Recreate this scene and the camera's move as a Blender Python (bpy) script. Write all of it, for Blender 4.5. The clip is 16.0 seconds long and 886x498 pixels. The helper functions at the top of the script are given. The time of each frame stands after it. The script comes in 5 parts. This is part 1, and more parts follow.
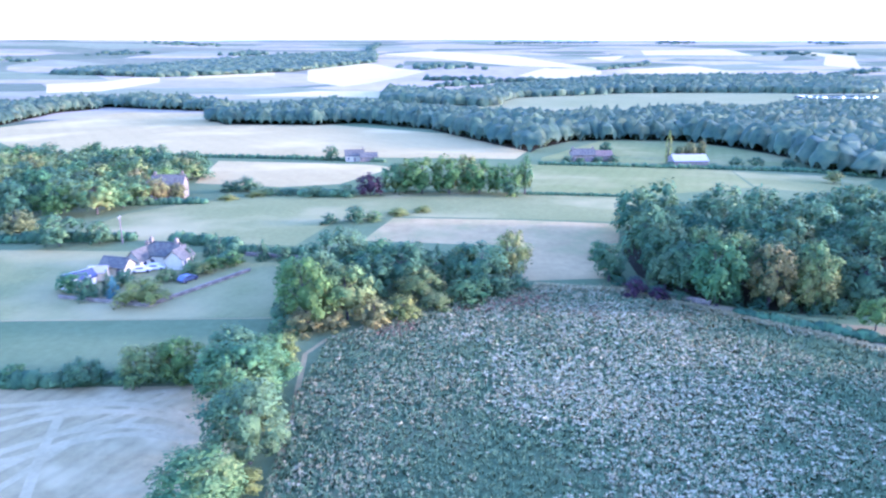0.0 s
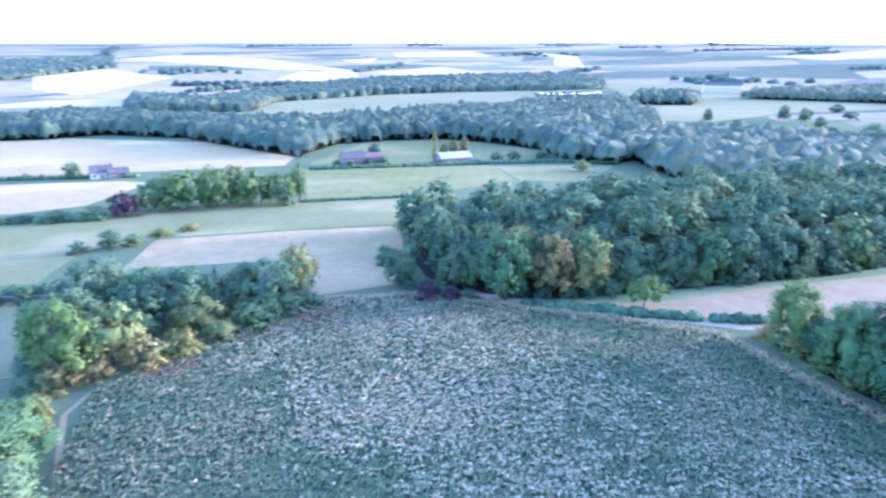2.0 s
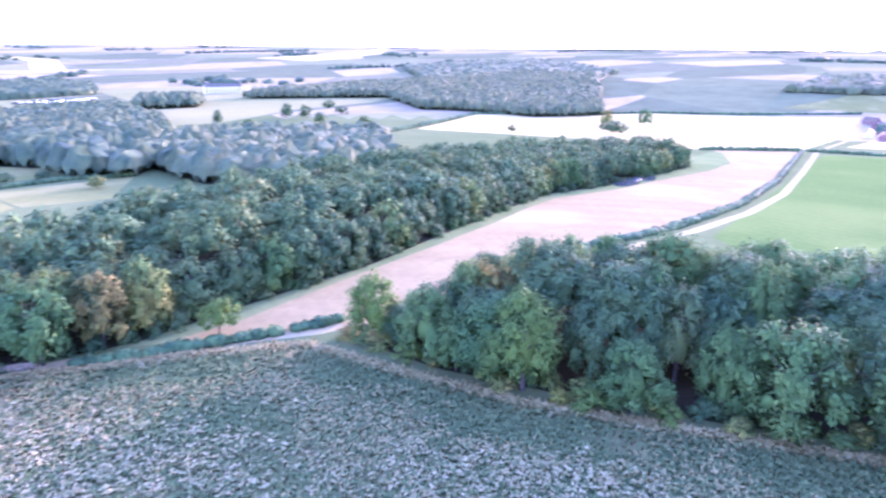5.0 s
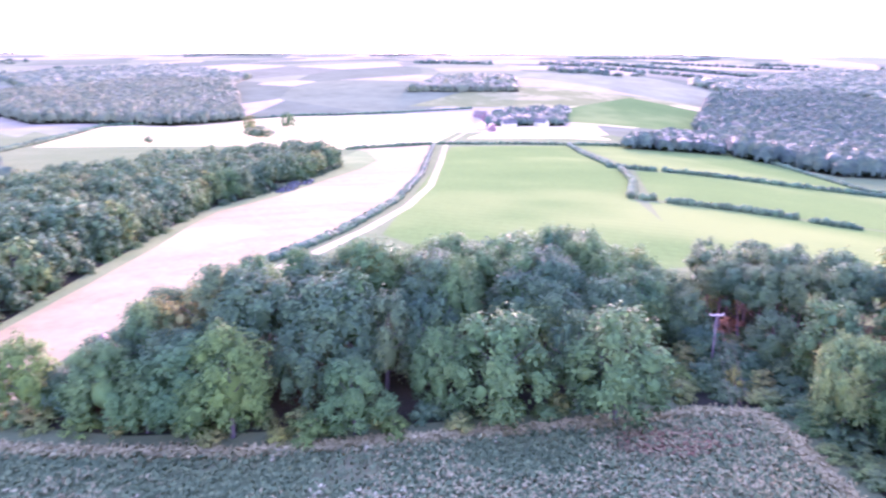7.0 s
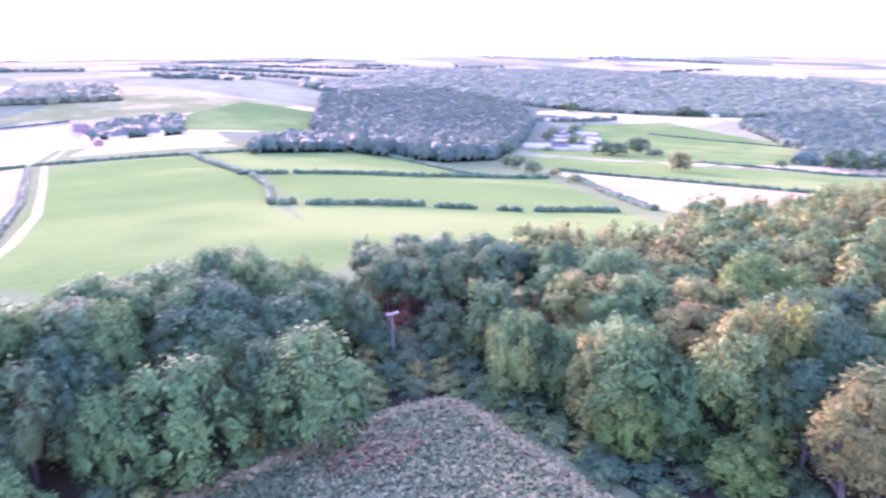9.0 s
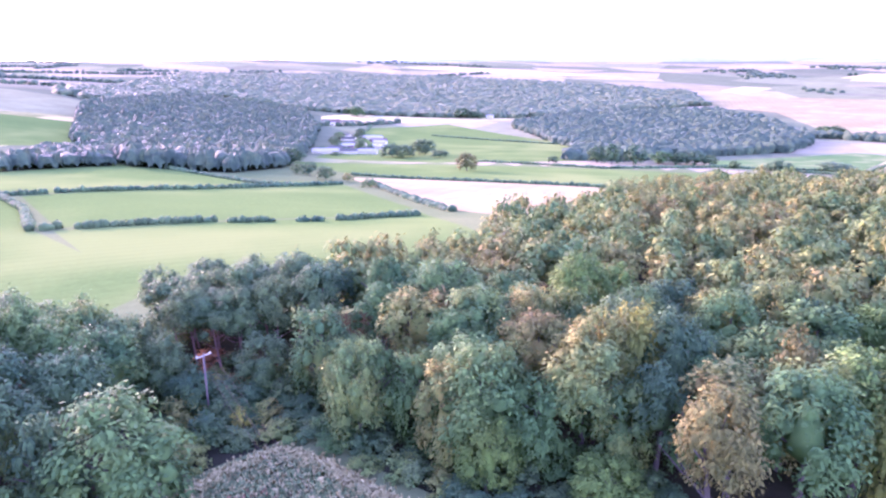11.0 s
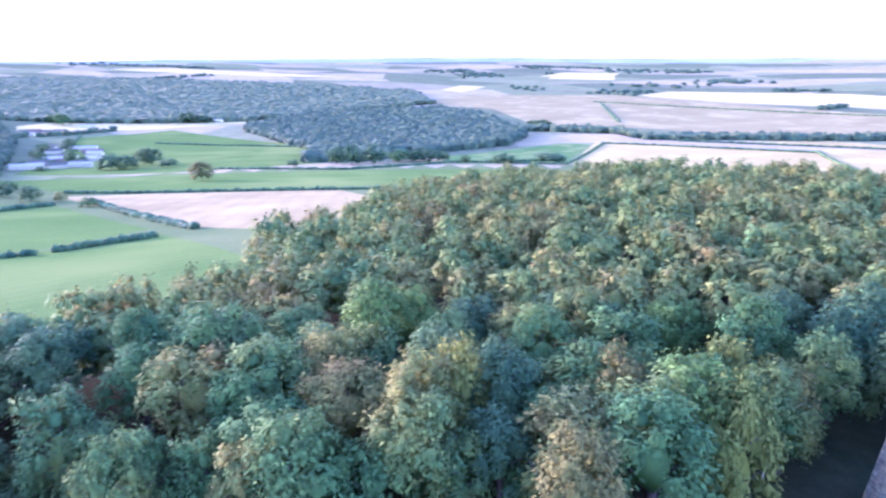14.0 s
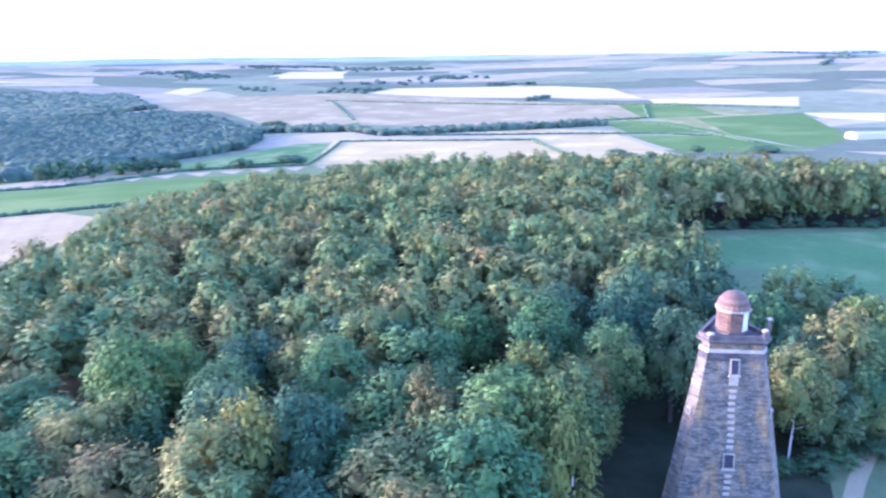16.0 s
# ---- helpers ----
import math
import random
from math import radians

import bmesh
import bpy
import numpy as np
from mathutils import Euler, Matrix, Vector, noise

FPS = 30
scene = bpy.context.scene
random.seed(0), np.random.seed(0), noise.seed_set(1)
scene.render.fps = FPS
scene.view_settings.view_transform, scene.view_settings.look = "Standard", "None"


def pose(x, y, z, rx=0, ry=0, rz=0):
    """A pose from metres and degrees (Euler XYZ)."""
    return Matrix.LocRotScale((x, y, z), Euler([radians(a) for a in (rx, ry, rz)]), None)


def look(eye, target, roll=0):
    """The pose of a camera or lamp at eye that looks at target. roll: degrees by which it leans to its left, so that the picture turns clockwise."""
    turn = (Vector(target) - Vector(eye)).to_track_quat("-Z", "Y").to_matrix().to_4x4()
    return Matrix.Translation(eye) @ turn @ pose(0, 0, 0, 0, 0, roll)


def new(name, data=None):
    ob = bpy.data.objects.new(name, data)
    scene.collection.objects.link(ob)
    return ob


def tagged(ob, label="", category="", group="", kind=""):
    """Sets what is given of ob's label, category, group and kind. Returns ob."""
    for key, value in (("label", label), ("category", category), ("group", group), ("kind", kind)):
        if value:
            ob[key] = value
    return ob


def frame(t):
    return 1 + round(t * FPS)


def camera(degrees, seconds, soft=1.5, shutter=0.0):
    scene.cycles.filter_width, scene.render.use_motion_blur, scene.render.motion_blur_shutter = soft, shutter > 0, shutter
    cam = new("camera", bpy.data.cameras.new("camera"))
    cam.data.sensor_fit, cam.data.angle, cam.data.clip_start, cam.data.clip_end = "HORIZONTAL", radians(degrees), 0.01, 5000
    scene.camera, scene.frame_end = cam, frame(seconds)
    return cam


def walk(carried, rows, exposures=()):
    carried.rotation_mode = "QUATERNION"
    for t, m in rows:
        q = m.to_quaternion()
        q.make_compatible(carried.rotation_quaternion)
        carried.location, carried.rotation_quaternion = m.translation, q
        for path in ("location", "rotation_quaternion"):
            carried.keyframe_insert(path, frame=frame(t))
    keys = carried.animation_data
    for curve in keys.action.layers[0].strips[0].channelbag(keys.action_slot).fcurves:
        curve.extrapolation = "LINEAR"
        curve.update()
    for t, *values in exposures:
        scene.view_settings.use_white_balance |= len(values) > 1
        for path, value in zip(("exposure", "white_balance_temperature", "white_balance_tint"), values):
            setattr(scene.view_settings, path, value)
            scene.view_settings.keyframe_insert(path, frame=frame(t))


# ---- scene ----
# ---------------------------------------------------------------- camera
cam = camera(63.84, 16.0, soft=2.3, shutter=0.5)
# seconds, x, y, z, heading clockwise from north, pitch, roll
PATH = [
    (0.0, 0.00, -0.00, 50.40, 0.00, -16.76, 0.10),
    (0.5, -0.57, 1.88, 50.34, 2.76, -16.72, 0.13),
    (1.0, -0.82, 3.63, 50.24, 7.02, -16.67, 0.09),
    (1.5, -1.20, 5.39, 50.12, 12.80, -16.59, 0.06),
    (2.0, -1.51, 7.32, 49.93, 18.89, -16.52, 0.06),
    (2.5, -1.69, 9.44, 49.77, 25.08, -16.46, -0.01),
    (3.0, -1.66, 11.08, 49.81, 31.14, -16.43, -0.04),
    (3.5, -1.33, 13.28, 49.63, 37.30, -16.39, -0.08),
    (6.0, 4.74, 25.65, 48.60, 71.03, -15.92, 0.62),
    (6.5, 6.17, 27.22, 48.59, 78.15, -15.81, 0.47),
    (7.0, 7.51, 28.57, 48.66, 85.28, -15.70, 0.26),
    (7.5, 8.97, 29.73, 48.83, 92.35, -15.64, 0.01),
    (8.0, 10.62, 30.71, 48.96, 99.47, -15.60, -0.15),
    (8.5, 12.66, 31.39, 48.97, 107.11, -15.55, -0.27),
    (9.0, 14.82, 31.86, 48.94, 115.04, -15.54, -0.56),
    (9.5, 17.00, 31.97, 49.00, 123.03, -15.58, -0.81),
    (12.0, 30.29, 28.59, 48.29, 135.30, -15.39, 0.01),
    (12.5, 32.29, 27.48, 48.36, 138.87, -15.38, 0.04),
    (13.0, 34.18, 26.30, 48.50, 143.36, -15.36, -0.07),
    (13.5, 36.19, 24.80, 48.57, 148.34, -15.39, -0.16),
    (14.0, 37.99, 23.33, 48.70, 153.40, -15.39, -0.26),
    (14.5, 39.68, 21.72, 48.81, 158.47, -15.44, -0.38),
    (15.0, 41.26, 19.80, 48.85, 163.63, -15.44, -0.61),
    (15.5, 42.81, 17.74, 48.92, 168.95, -15.56, -0.71),
    (16.0, 44.22, 15.56, 48.94, 174.30, -15.65, -0.85),
]
walk(cam, [(t, pose(x, y, z, 90 + p, 0, -h) @ pose(0, 0, 0, 0, 0, r)) for t, x, y, z, h, p, r in PATH],
     [(0.0, 4.27, 4560, 64), (3.5, 4.48, 4660, 71), (6.0, 4.75, 5500, 101), (8.0, 4.86, 5620, 106), (9.5, 4.73, 5520, 102), (12.0, 4.61, 5600, 105), (12.5, 4.54, 5280, 91), (14.0, 4.32, 4910, 77), (16.0, 4.18, 4680, 70)])

# ---------------------------------------------------------------- light
SUN_AZ, SUN_EL = 92.0, 9.0
world = bpy.data.worlds.new("evening_sky")
scene.world = world
world.use_nodes = True
wn = world.node_tree.nodes
sky = wn.new("ShaderNodeTexSky")
sky.sky_type, sky.sun_disc = "NISHITA", False
sky.sun_elevation, sky.sun_rotation = radians(SUN_EL), radians(SUN_AZ)
sky.air_density, sky.dust_density, sky.ozone_density = 1.0, 1.0, 2.0
wn["Background"].inputs["Strength"].default_value = 0.15
world.node_tree.links.new(sky.outputs[0], wn["Background"].inputs[0])
sun_data = bpy.data.lights.new("sun", "SUN")
sun_data.energy, sun_data.angle, sun_data.color = 1.15, radians(8), (1.0, 0.78, 0.54)
sun = new("sun", sun_data)
sa, se = radians(SUN_AZ), radians(SUN_EL)
sun.matrix_world = look((0, 0, 0), (-math.sin(sa) * math.cos(se), -math.cos(sa) * math.cos(se), -math.sin(se)))


# ---------------------------------------------------------------- materials
def material(name, rough=0.9):
    m = bpy.data.materials.new(name)
    m.use_nodes = True
    nodes, links = m.node_tree.nodes, m.node_tree.links
    b = nodes["Principled BSDF"]
    b.inputs["Roughness"].default_value = rough
    b.inputs["Specular IOR Level"].default_value = 0.25
    return m, nodes, links, b


def ramp(nodes, links, fac, stops):
    r = nodes.new("ShaderNodeValToRGB")
    e = r.color_ramp.elements
    while len(e) < len(stops):
        e.new(0.5)
    for k, (pos, col) in enumerate(stops):
        e[k].position, e[k].color = pos, (*col, 1)
    links.new(fac, r.inputs[0])
    return r.outputs[0]


def noise_tex(nodes, links, scale, detail=4.0, vec=None, rough=0.6):
    n = nodes.new("ShaderNodeTexNoise")
    n.inputs["Scale"].default_value, n.inputs["Detail"].default_value, n.inputs["Roughness"].default_value = scale, detail, rough
    if vec is not None:
        links.new(vec, n.inputs["Vector"])
    return n.outputs["Fac"]


def mix(nodes, links, a, b, fac, mode="MIX"):
    m = nodes.new("ShaderNodeMix")
    m.data_type, m.blend_type = "RGBA", mode
    for sock, v in ((m.inputs[6], a), (m.inputs[7], b)):
        if isinstance(v, tuple):
            sock.default_value = (*v, 1)
        else:
            links.new(v, sock)
    if isinstance(fac, float):
        m.inputs[0].default_value = fac
    else:
        links.new(fac, m.inputs[0])
    return m.outputs[2]


def bump(nodes, links, b, height, strength, dist):
    n = nodes.new("ShaderNodeBump")
    n.inputs["Strength"].default_value, n.inputs["Distance"].default_value = strength, dist
    links.new(height, n.inputs["Height"])
    links.new(n.outputs[0], b.inputs["Normal"])


def field_material(name, dark, light, patch, grain, lines=0.0, angle=0.0, gap=3.0, worn=None, wornscale=0.02):
    """Grass, stubble or soil: broad patches, fine grain and, where it is drilled or mown, faint lines."""
    m, nodes, links, b = material(name, 1.0)
    b.inputs["Specular IOR Level"].default_value = 0.0
    pos = nodes.new("ShaderNodeNewGeometry").outputs["Position"]
    big = noise_tex(nodes, links, patch, 5, pos)
    col = ramp(nodes, links, big, [(0.3, dark), (0.7, light)])
    fine = noise_tex(nodes, links, grain, 6, pos, 0.75)
    col = mix(nodes, links, col, ramp(nodes, links, fine, [(0.25, (0.35, 0.35, 0.35)), (0.75, (1.0, 1.0, 1.0))]), 0.45, "MULTIPLY")
    if worn:
        w = noise_tex(nodes, links, wornscale, 3, pos)
        col = mix(nodes, links, col, worn, ramp(nodes, links, w, [(0.5, (0, 0, 0)), (0.68, (0.8, 0.8, 0.8))]))
    if lines:
        mp = nodes.new("ShaderNodeMapping")
        mp.inputs["Rotation"].default_value[2] = radians(angle)
        links.new(pos, mp.inputs[0])
        wv = nodes.new("ShaderNodeTexWave")
        wv.inputs["Scale"].default_value, wv.inputs["Distortion"].default_value = 0.314 / gap, 1.5
        wv.inputs["Detail"].default_value = 2.0
        links.new(mp.outputs[0], wv.inputs[0])
        col = mix(nodes, links, col, ramp(nodes, links, wv.outputs["Fac"], [(0.0, (1 - lines,) * 3), (0.5, (1, 1, 1))]), 1.0, "MULTIPLY")
    links.new(col, b.inputs["Base Color"])
    bump(nodes, links, b, fine, 0.4, 0.15)
    return m


def leaf_material(name, stops, tint=0.35, uneven=1.0):
    """Leaves: each clump and each tree has its own tone."""
    m, nodes, links, b = material(name, 0.9)
    b.inputs["Specular IOR Level"].default_value = 0.08
    isl = nodes.new("ShaderNodeNewGeometry").outputs["Random Per Island"]
    obj = nodes.new("ShaderNodeObjectInfo").outputs["Random"]
    pos = nodes.new("ShaderNodeNewGeometry").outputs["Position"]
    wide = nodes.new("ShaderNodeMath")
    wide.operation = "MULTIPLY_ADD"
    links.new(noise_tex(nodes, links, 0.45, 2, pos), wide.inputs[0])
    wide.inputs[1].default_value = 0.45
    links.new(noise_tex(nodes, links, 0.085, 2, pos), wide.inputs[2])
    half = nodes.new("ShaderNodeMath")
    half.operation = "SUBTRACT"
    links.new(wide.outputs[0], half.inputs[0])
    half.inputs[1].default_value = 0.225
    patch = half.outputs[0]
    add = nodes.new("ShaderNodeMath")
    add.operation = "MULTIPLY_ADD"
    links.new(obj, add.inputs[0])
    add.inputs[1].default_value = tint
    links.new(patch, add.inputs[2])
    sub = nodes.new("ShaderNodeMath")
    sub.operation = "SUBTRACT"
    links.new(add.outputs[0], sub.inputs[0])
    sub.inputs[1].default_value = tint / 2
    col = ramp(nodes, links, sub.outputs[0], stops)
    col = mix(nodes, links, col, ramp(nodes, links, isl, [(0.0, (0.58, 0.62, 0.64)), (0.55, (1, 1, 1)), (1.0, (1.27, 1.24, 1.1))]), uneven, "MULTIPLY")
    links.new(col, b.inputs["Base Color"])
    tr = nodes.new("ShaderNodeBsdfTranslucent")
    links.new(col, tr.inputs[0])
    ms = nodes.new("ShaderNodeMixShader")
    ms.inputs[0].default_value = 0.25
    links.new(b.outputs[0], ms.inputs[1])
    links.new(tr.outputs[0], ms.inputs[2])
    links.new(ms.outputs[0], nodes["Material Output"].inputs[0])
    return m


def plain(name, col, rough=0.8, metal=0.0, grain=3.0, vary=0.3):
    m, nodes, links, b = material(name, rough)
    b.inputs["Metallic"].default_value = metal
    pos = nodes.new("ShaderNodeTexCoord").outputs["Object"]
    n = noise_tex(nodes, links, grain, 5, pos)
    links.new(ramp(nodes, links, n, [(0.3, tuple(c * (1 - vary) for c in col)), (0.7, tuple(min(1, c * (1 + vary * 0.4)) for c in col))]), b.inputs["Base Color"])
    bump(nodes, links, b, n, 0.2, 0.03)
    return m


GREEN = [(0.17, (0.031, 0.092, 0.034)), (0.36, (0.050, 0.116, 0.035)), (0.51, (0.094, 0.145, 0.036)), (0.65, (0.126, 0.146, 0.036)), (0.83, (0.155, 0.130, 0.036))]
M_LEAF = leaf_material("leaf_green", GREEN, 0.35, 0.95)
M_CANOPY = leaf_material("leaf_canopy", [(u - 0.075, c) for u, c in GREEN], 0.0, 0.95)
M_CANOPY_DARK = leaf_material("leaf_canopy_dark", [(0.2, (0.031, 0.084, 0.035)), (0.45, (0.045, 0.103, 0.037)), (0.62, (0.07, 0.119, 0.037)), (0.82, (0.108, 0.113, 0.037))], 0.0, 0.9)
M_LEAF_DARK = leaf_material("leaf_dark_green", [(0.2, (0.031, 0.082, 0.036)), (0.5, (0.049, 0.104, 0.038)), (0.8, (0.080, 0.128, 0.042))])
M_LEAF_LIGHT = leaf_material("leaf_light_green", [(0.2, (0.042, 0.100, 0.025)), (0.5, (0.064, 0.126, 0.026)), (0.8, (0.096, 0.142, 0.029))], 0.2)
M_LEAF_MID = leaf_material("leaf_mid_green", [(0.2, (0.031, 0.091, 0.030)), (0.5, (0.047, 0.114, 0.032)), (0.8, (0.072, 0.132, 0.034))], 0.2, 0.75)
M_LEAF_YELLOW = leaf_material("leaf_yellow", [(0.2, (0.075, 0.120, 0.026)), (0.5, (0.115, 0.143, 0.028)), (0.8, (0.160, 0.156, 0.029))], 0.2)
M_LEAF_BROWN = leaf_material("leaf_brown", [(0.2, (0.055, 0.084, 0.025)), (0.5, (0.09, 0.102, 0.028)), (0.8, (0.125, 0.112, 0.032))], 0.2)
M_LEAF_PURPLE = leaf_material("leaf_purple", [(0.2, (0.031, 0.019, 0.022)), (0.5, (0.043, 0.026, 0.027)), (0.8, (0.056, 0.036, 0.032))], 0.2)
M_LEAF_BLUE = leaf_material("leaf_blue_spruce", [(0.2, (0.031, 0.086, 0.075)), (0.5, (0.052, 0.130, 0.107)), (0.8, (0.083, 0.173, 0.128))], 0.2)
M_LEAF_ORANGE = leaf_material("leaf_orange", [(0.2, (0.123, 0.065, 0.032)), (0.5, (0.205, 0.092, 0.037)), (0.8, (0.267, 0.140, 0.043))], 0.2)
# leaves of far woods: greyer and slightly bluer, a little haze mixed into the colour
M_LEAF_FAR = leaf_material("leaf_far_hazed", [(0.25, (0.034, 0.066, 0.033)), (0.42, (0.050, 0.088, 0.038)), (0.55, (0.072, 0.104, 0.041)), (0.75, (0.096, 0.118, 0.045))], 0.35, 0.45)
M_BARK = plain("bark", (0.045, 0.038, 0.028), 0.95, 0, 4)
M_PINE = plain("red_pine_bark", (0.13, 0.075, 0.055), 0.9, 0, 4)
M_BIRCH = plain("birch_bark", (0.5, 0.48, 0.33), 0.8, 0, 5, 0.6)

def far_material():
    """Farmland beyond the vale: a patchwork of small fields and copses."""
    m, nodes, links, b = material("far_farmland", 1.0)
    b.inputs["Specular IOR Level"].default_value = 0.0
    pos = nodes.new("ShaderNodeNewGeometry").outputs["Position"]
    mp = nodes.new("ShaderNodeMapping")
    mp.inputs["Scale"].default_value = (1 / 420, 1 / 230, 0)
    mp.inputs["Rotation"].default_value[2] = 0.5
    links.new(pos, mp.inputs[0])
    vo = nodes.new("ShaderNodeTexVoronoi")
    vo.inputs["Scale"].default_value = 1.0
    links.new(mp.outputs[0], vo.inputs["Vector"])
    sep = nodes.new("ShaderNodeSeparateColor")
    links.new(vo.outputs["Color"], sep.inputs[0])
    r = ramp(nodes, links, sep.outputs[0], [(0.0, (0.085, 0.105, 0.051)), (0.24, (0.09, 0.11, 0.051)), (0.3, (0.12, 0.14, 0.060)), (0.48, (0.14, 0.155, 0.072)),
                                             (0.54, (0.19, 0.175, 0.088)), (0.72, (0.22, 0.195, 0.103)), (0.76, (0.1, 0.115, 0.055)), (0.9, (0.23, 0.2, 0.106))])
    fine = noise_tex(nodes, links, 0.02, 6, pos, 0.7)
    links.new(mix(nodes, links, r, ramp(nodes, links, fine, [(0.3, (0.5, 0.5, 0.5)), (0.7, (1, 1, 1))]), 0.6, "MULTIPLY"), b.inputs["Base Color"])
    return m


G = {
    "rough": field_material("rough_pasture", (0.066, 0.098, 0.034), (0.1, 0.126, 0.047), 0.012, 0.6),
    "weed": field_material("weedy_field_ground", (0.045, 0.08, 0.03), (0.085, 0.118, 0.04), 0.06, 1.4, worn=(0.14, 0.13, 0.052), wornscale=0.06),
    "grey": field_material("bare_stubble_grey", (0.172, 0.154, 0.057), (0.21, 0.186, 0.072), 0.05, 0.9, 0.1, 25, 3, worn=(0.248, 0.22, 0.09), wornscale=0.09),
    "track": field_material("tyre_tracks", (0.205, 0.184, 0.073), (0.255, 0.227, 0.096), 0.2, 1.5),
    "pasture": field_material("grazed_pasture", (0.112, 0.128, 0.039), (0.158, 0.162, 0.053), 0.02, 0.7, worn=(0.2, 0.18, 0.069)),
    "lush": field_material("lush_grass", (0.045, 0.105, 0.03), (0.078, 0.135, 0.041), 0.03, 0.8, worn=(0.115, 0.135, 0.05), wornscale=0.03),
    "green": field_material("mown_green_grass", (0.058, 0.106, 0.026), (0.077, 0.127, 0.031), 0.012, 0.5, 0.05, 20, 6, worn=(0.098, 0.131, 0.035), wornscale=0.006),
    "meadow": field_material("dry_meadow", (0.105, 0.125, 0.035), (0.145, 0.155, 0.047), 0.012, 0.5, 0.04, 20, 6, worn=(0.165, 0.155, 0.055)),
    "pale": field_material("dry_pale_grass", (0.19, 0.155, 0.055), (0.28, 0.218, 0.078), 0.06, 0.5, worn=(0.14, 0.14, 0.044), wornscale=0.07),
    "straw": field_material("cut_stubble", (0.164, 0.143, 0.058), (0.2, 0.176, 0.072), 0.008, 0.4, 0.06, -30, 14, worn=(0.228, 0.2, 0.086), wornscale=0.012),
    "tan": field_material("sun_bleached_stubble", (0.226, 0.187, 0.064), (0.275, 0.228, 0.08), 0.008, 0.4, 0.03, -30, 14, worn=(0.3, 0.25, 0.092), wornscale=0.012),
    "white": field_material("ripe_pale_stubble", (0.29, 0.25, 0.09), (0.36, 0.31, 0.118), 0.006, 0.3, 0.04, 40, 10),
    "park": field_material("parkland", (0.135, 0.15, 0.053), (0.185, 0.185, 0.072), 0.006, 0.3),
    "far": far_material(),
    "lane": field_material("lane", (0.2, 0.18, 0.078), (0.26, 0.235, 0.108), 0.05, 2.0),
    "path": field_material("trodden_path", (0.18, 0.145, 0.05), (0.25, 0.2, 0.073), 0.08, 1.5),
    # brown-green floor, its colour taken near black for the shade under trees
    "floor": field_material("shaded_wood_floor", (0.015, 0.017, 0.009), (0.034, 0.032, 0.017), 0.1, 1.0),
    # dark green grass, with the trees' shade added into its colour
    "shade": field_material("shaded_glade_grass", (0.016, 0.025, 0.011), (0.04, 0.047, 0.021), 0.15, 1.0),
    "verge": field_material("grass_verge", (0.082, 0.125, 0.042), (0.125, 0.158, 0.056), 0.05, 1.0),
}

# ---------------------------------------------------------------- the lie of the land
AZ = np.array([-60.0, 0, 45, 90, 130, 170, 210, 300])
RR = np.array([0.0, 70, 130, 220, 300, 420, 600, 900, 1400, 2000, 2800, 3800, 4800])
RISE = [
    (2, 1, 0, -1, -4, -12, -24, -40, -55, -50, -35, -8, 20),
    (2, 2, 2, 0, -6, -14, -25, -40, -50, -45, -30, -5, 22),
    (2, 2, 2, -2, -8, -15, -25, -31, -36, -42, -30, -5, 22),
    (2, 2, 0, -5, -10, -17, -28, -45, -8, 0, 4, 12, 22),
    (2, 4, 1, -8, -20, -34, -52, -80, -106, -100, -62, -24, 20),
    (2, 3, 4, 0, -10, -30, -55, -83, -92, -88, -72, -40, 15),
    (2, 2, 2, 0, -10, -28, -50, -75, -85, -80, -60, -30, 15)]
RISE = np.array(RISE + RISE[:1], float)
OX, OY = 20.0, 10.0
SLOPE = np.gradient(RISE, RR, axis=1)


def ground(x, y):
    """Height of the land. A low hill that falls to a wide vale and rises to far ridges."""
    x, y = np.asarray(x, float) - OX, np.asarray(y, float) - OY
    r, az = np.hypot(x, y), (np.degrees(np.arctan2(x, y)) + 60) % 360 - 60
    k = np.clip(np.searchsorted(AZ, az, side="right") - 1, 0, len(AZ) - 2)
    u = (az - AZ[k]) / (AZ[k + 1] - AZ[k])
    u = u * u * (3 - 2 * u)
    q = np.clip(np.searchsorted(RR, r, side="right") - 1, 0, len(RR) - 2)
    h = RR[q + 1] - RR[q]
    v = np.clip((r - RR[q]) / h, 0, 1)

    def along(row):
        return ((2 * v**3 - 3 * v**2 + 1) * RISE[row, q] + (v**3 - 2 * v**2 + v) * SLOPE[row, q] * h
                + (-2 * v**3 + 3 * v**2) * RISE[row, q + 1] + (v**3 - v**2) * SLOPE[row, q + 1] * h)
    f = np.clip((r - 250) / 500, 0, 1)
    return (along(k) * (1 - u) + along(k + 1) * u + f * (2 * np.sin(x / 170 + 0.5) * np.sin(y / 210)
            + f * np.minimum(r / 1500, 1) * 4 * np.sin(x / 430 + y / 610 + 1) * np.sin(y / 520)))


def gz(x, y):
    return float(ground(x, y))


def ribbon(points, width):
    """The outline of a strip of that width along a line."""
    left, right = [], []
    for i, (x, y) in enumerate(points):
        x0, y0 = points[max(i - 1, 0)]
        x1, y1 = points[min(i + 1, len(points) - 1)]
        d = math.hypot(x1 - x0, y1 - y0)
        nx, ny = -(y1 - y0) / d * width / 2, (x1 - x0) / d * width / 2
        left.append((x + nx, y + ny))
        right.append((x - nx, y - ny))
    return left + right[::-1]


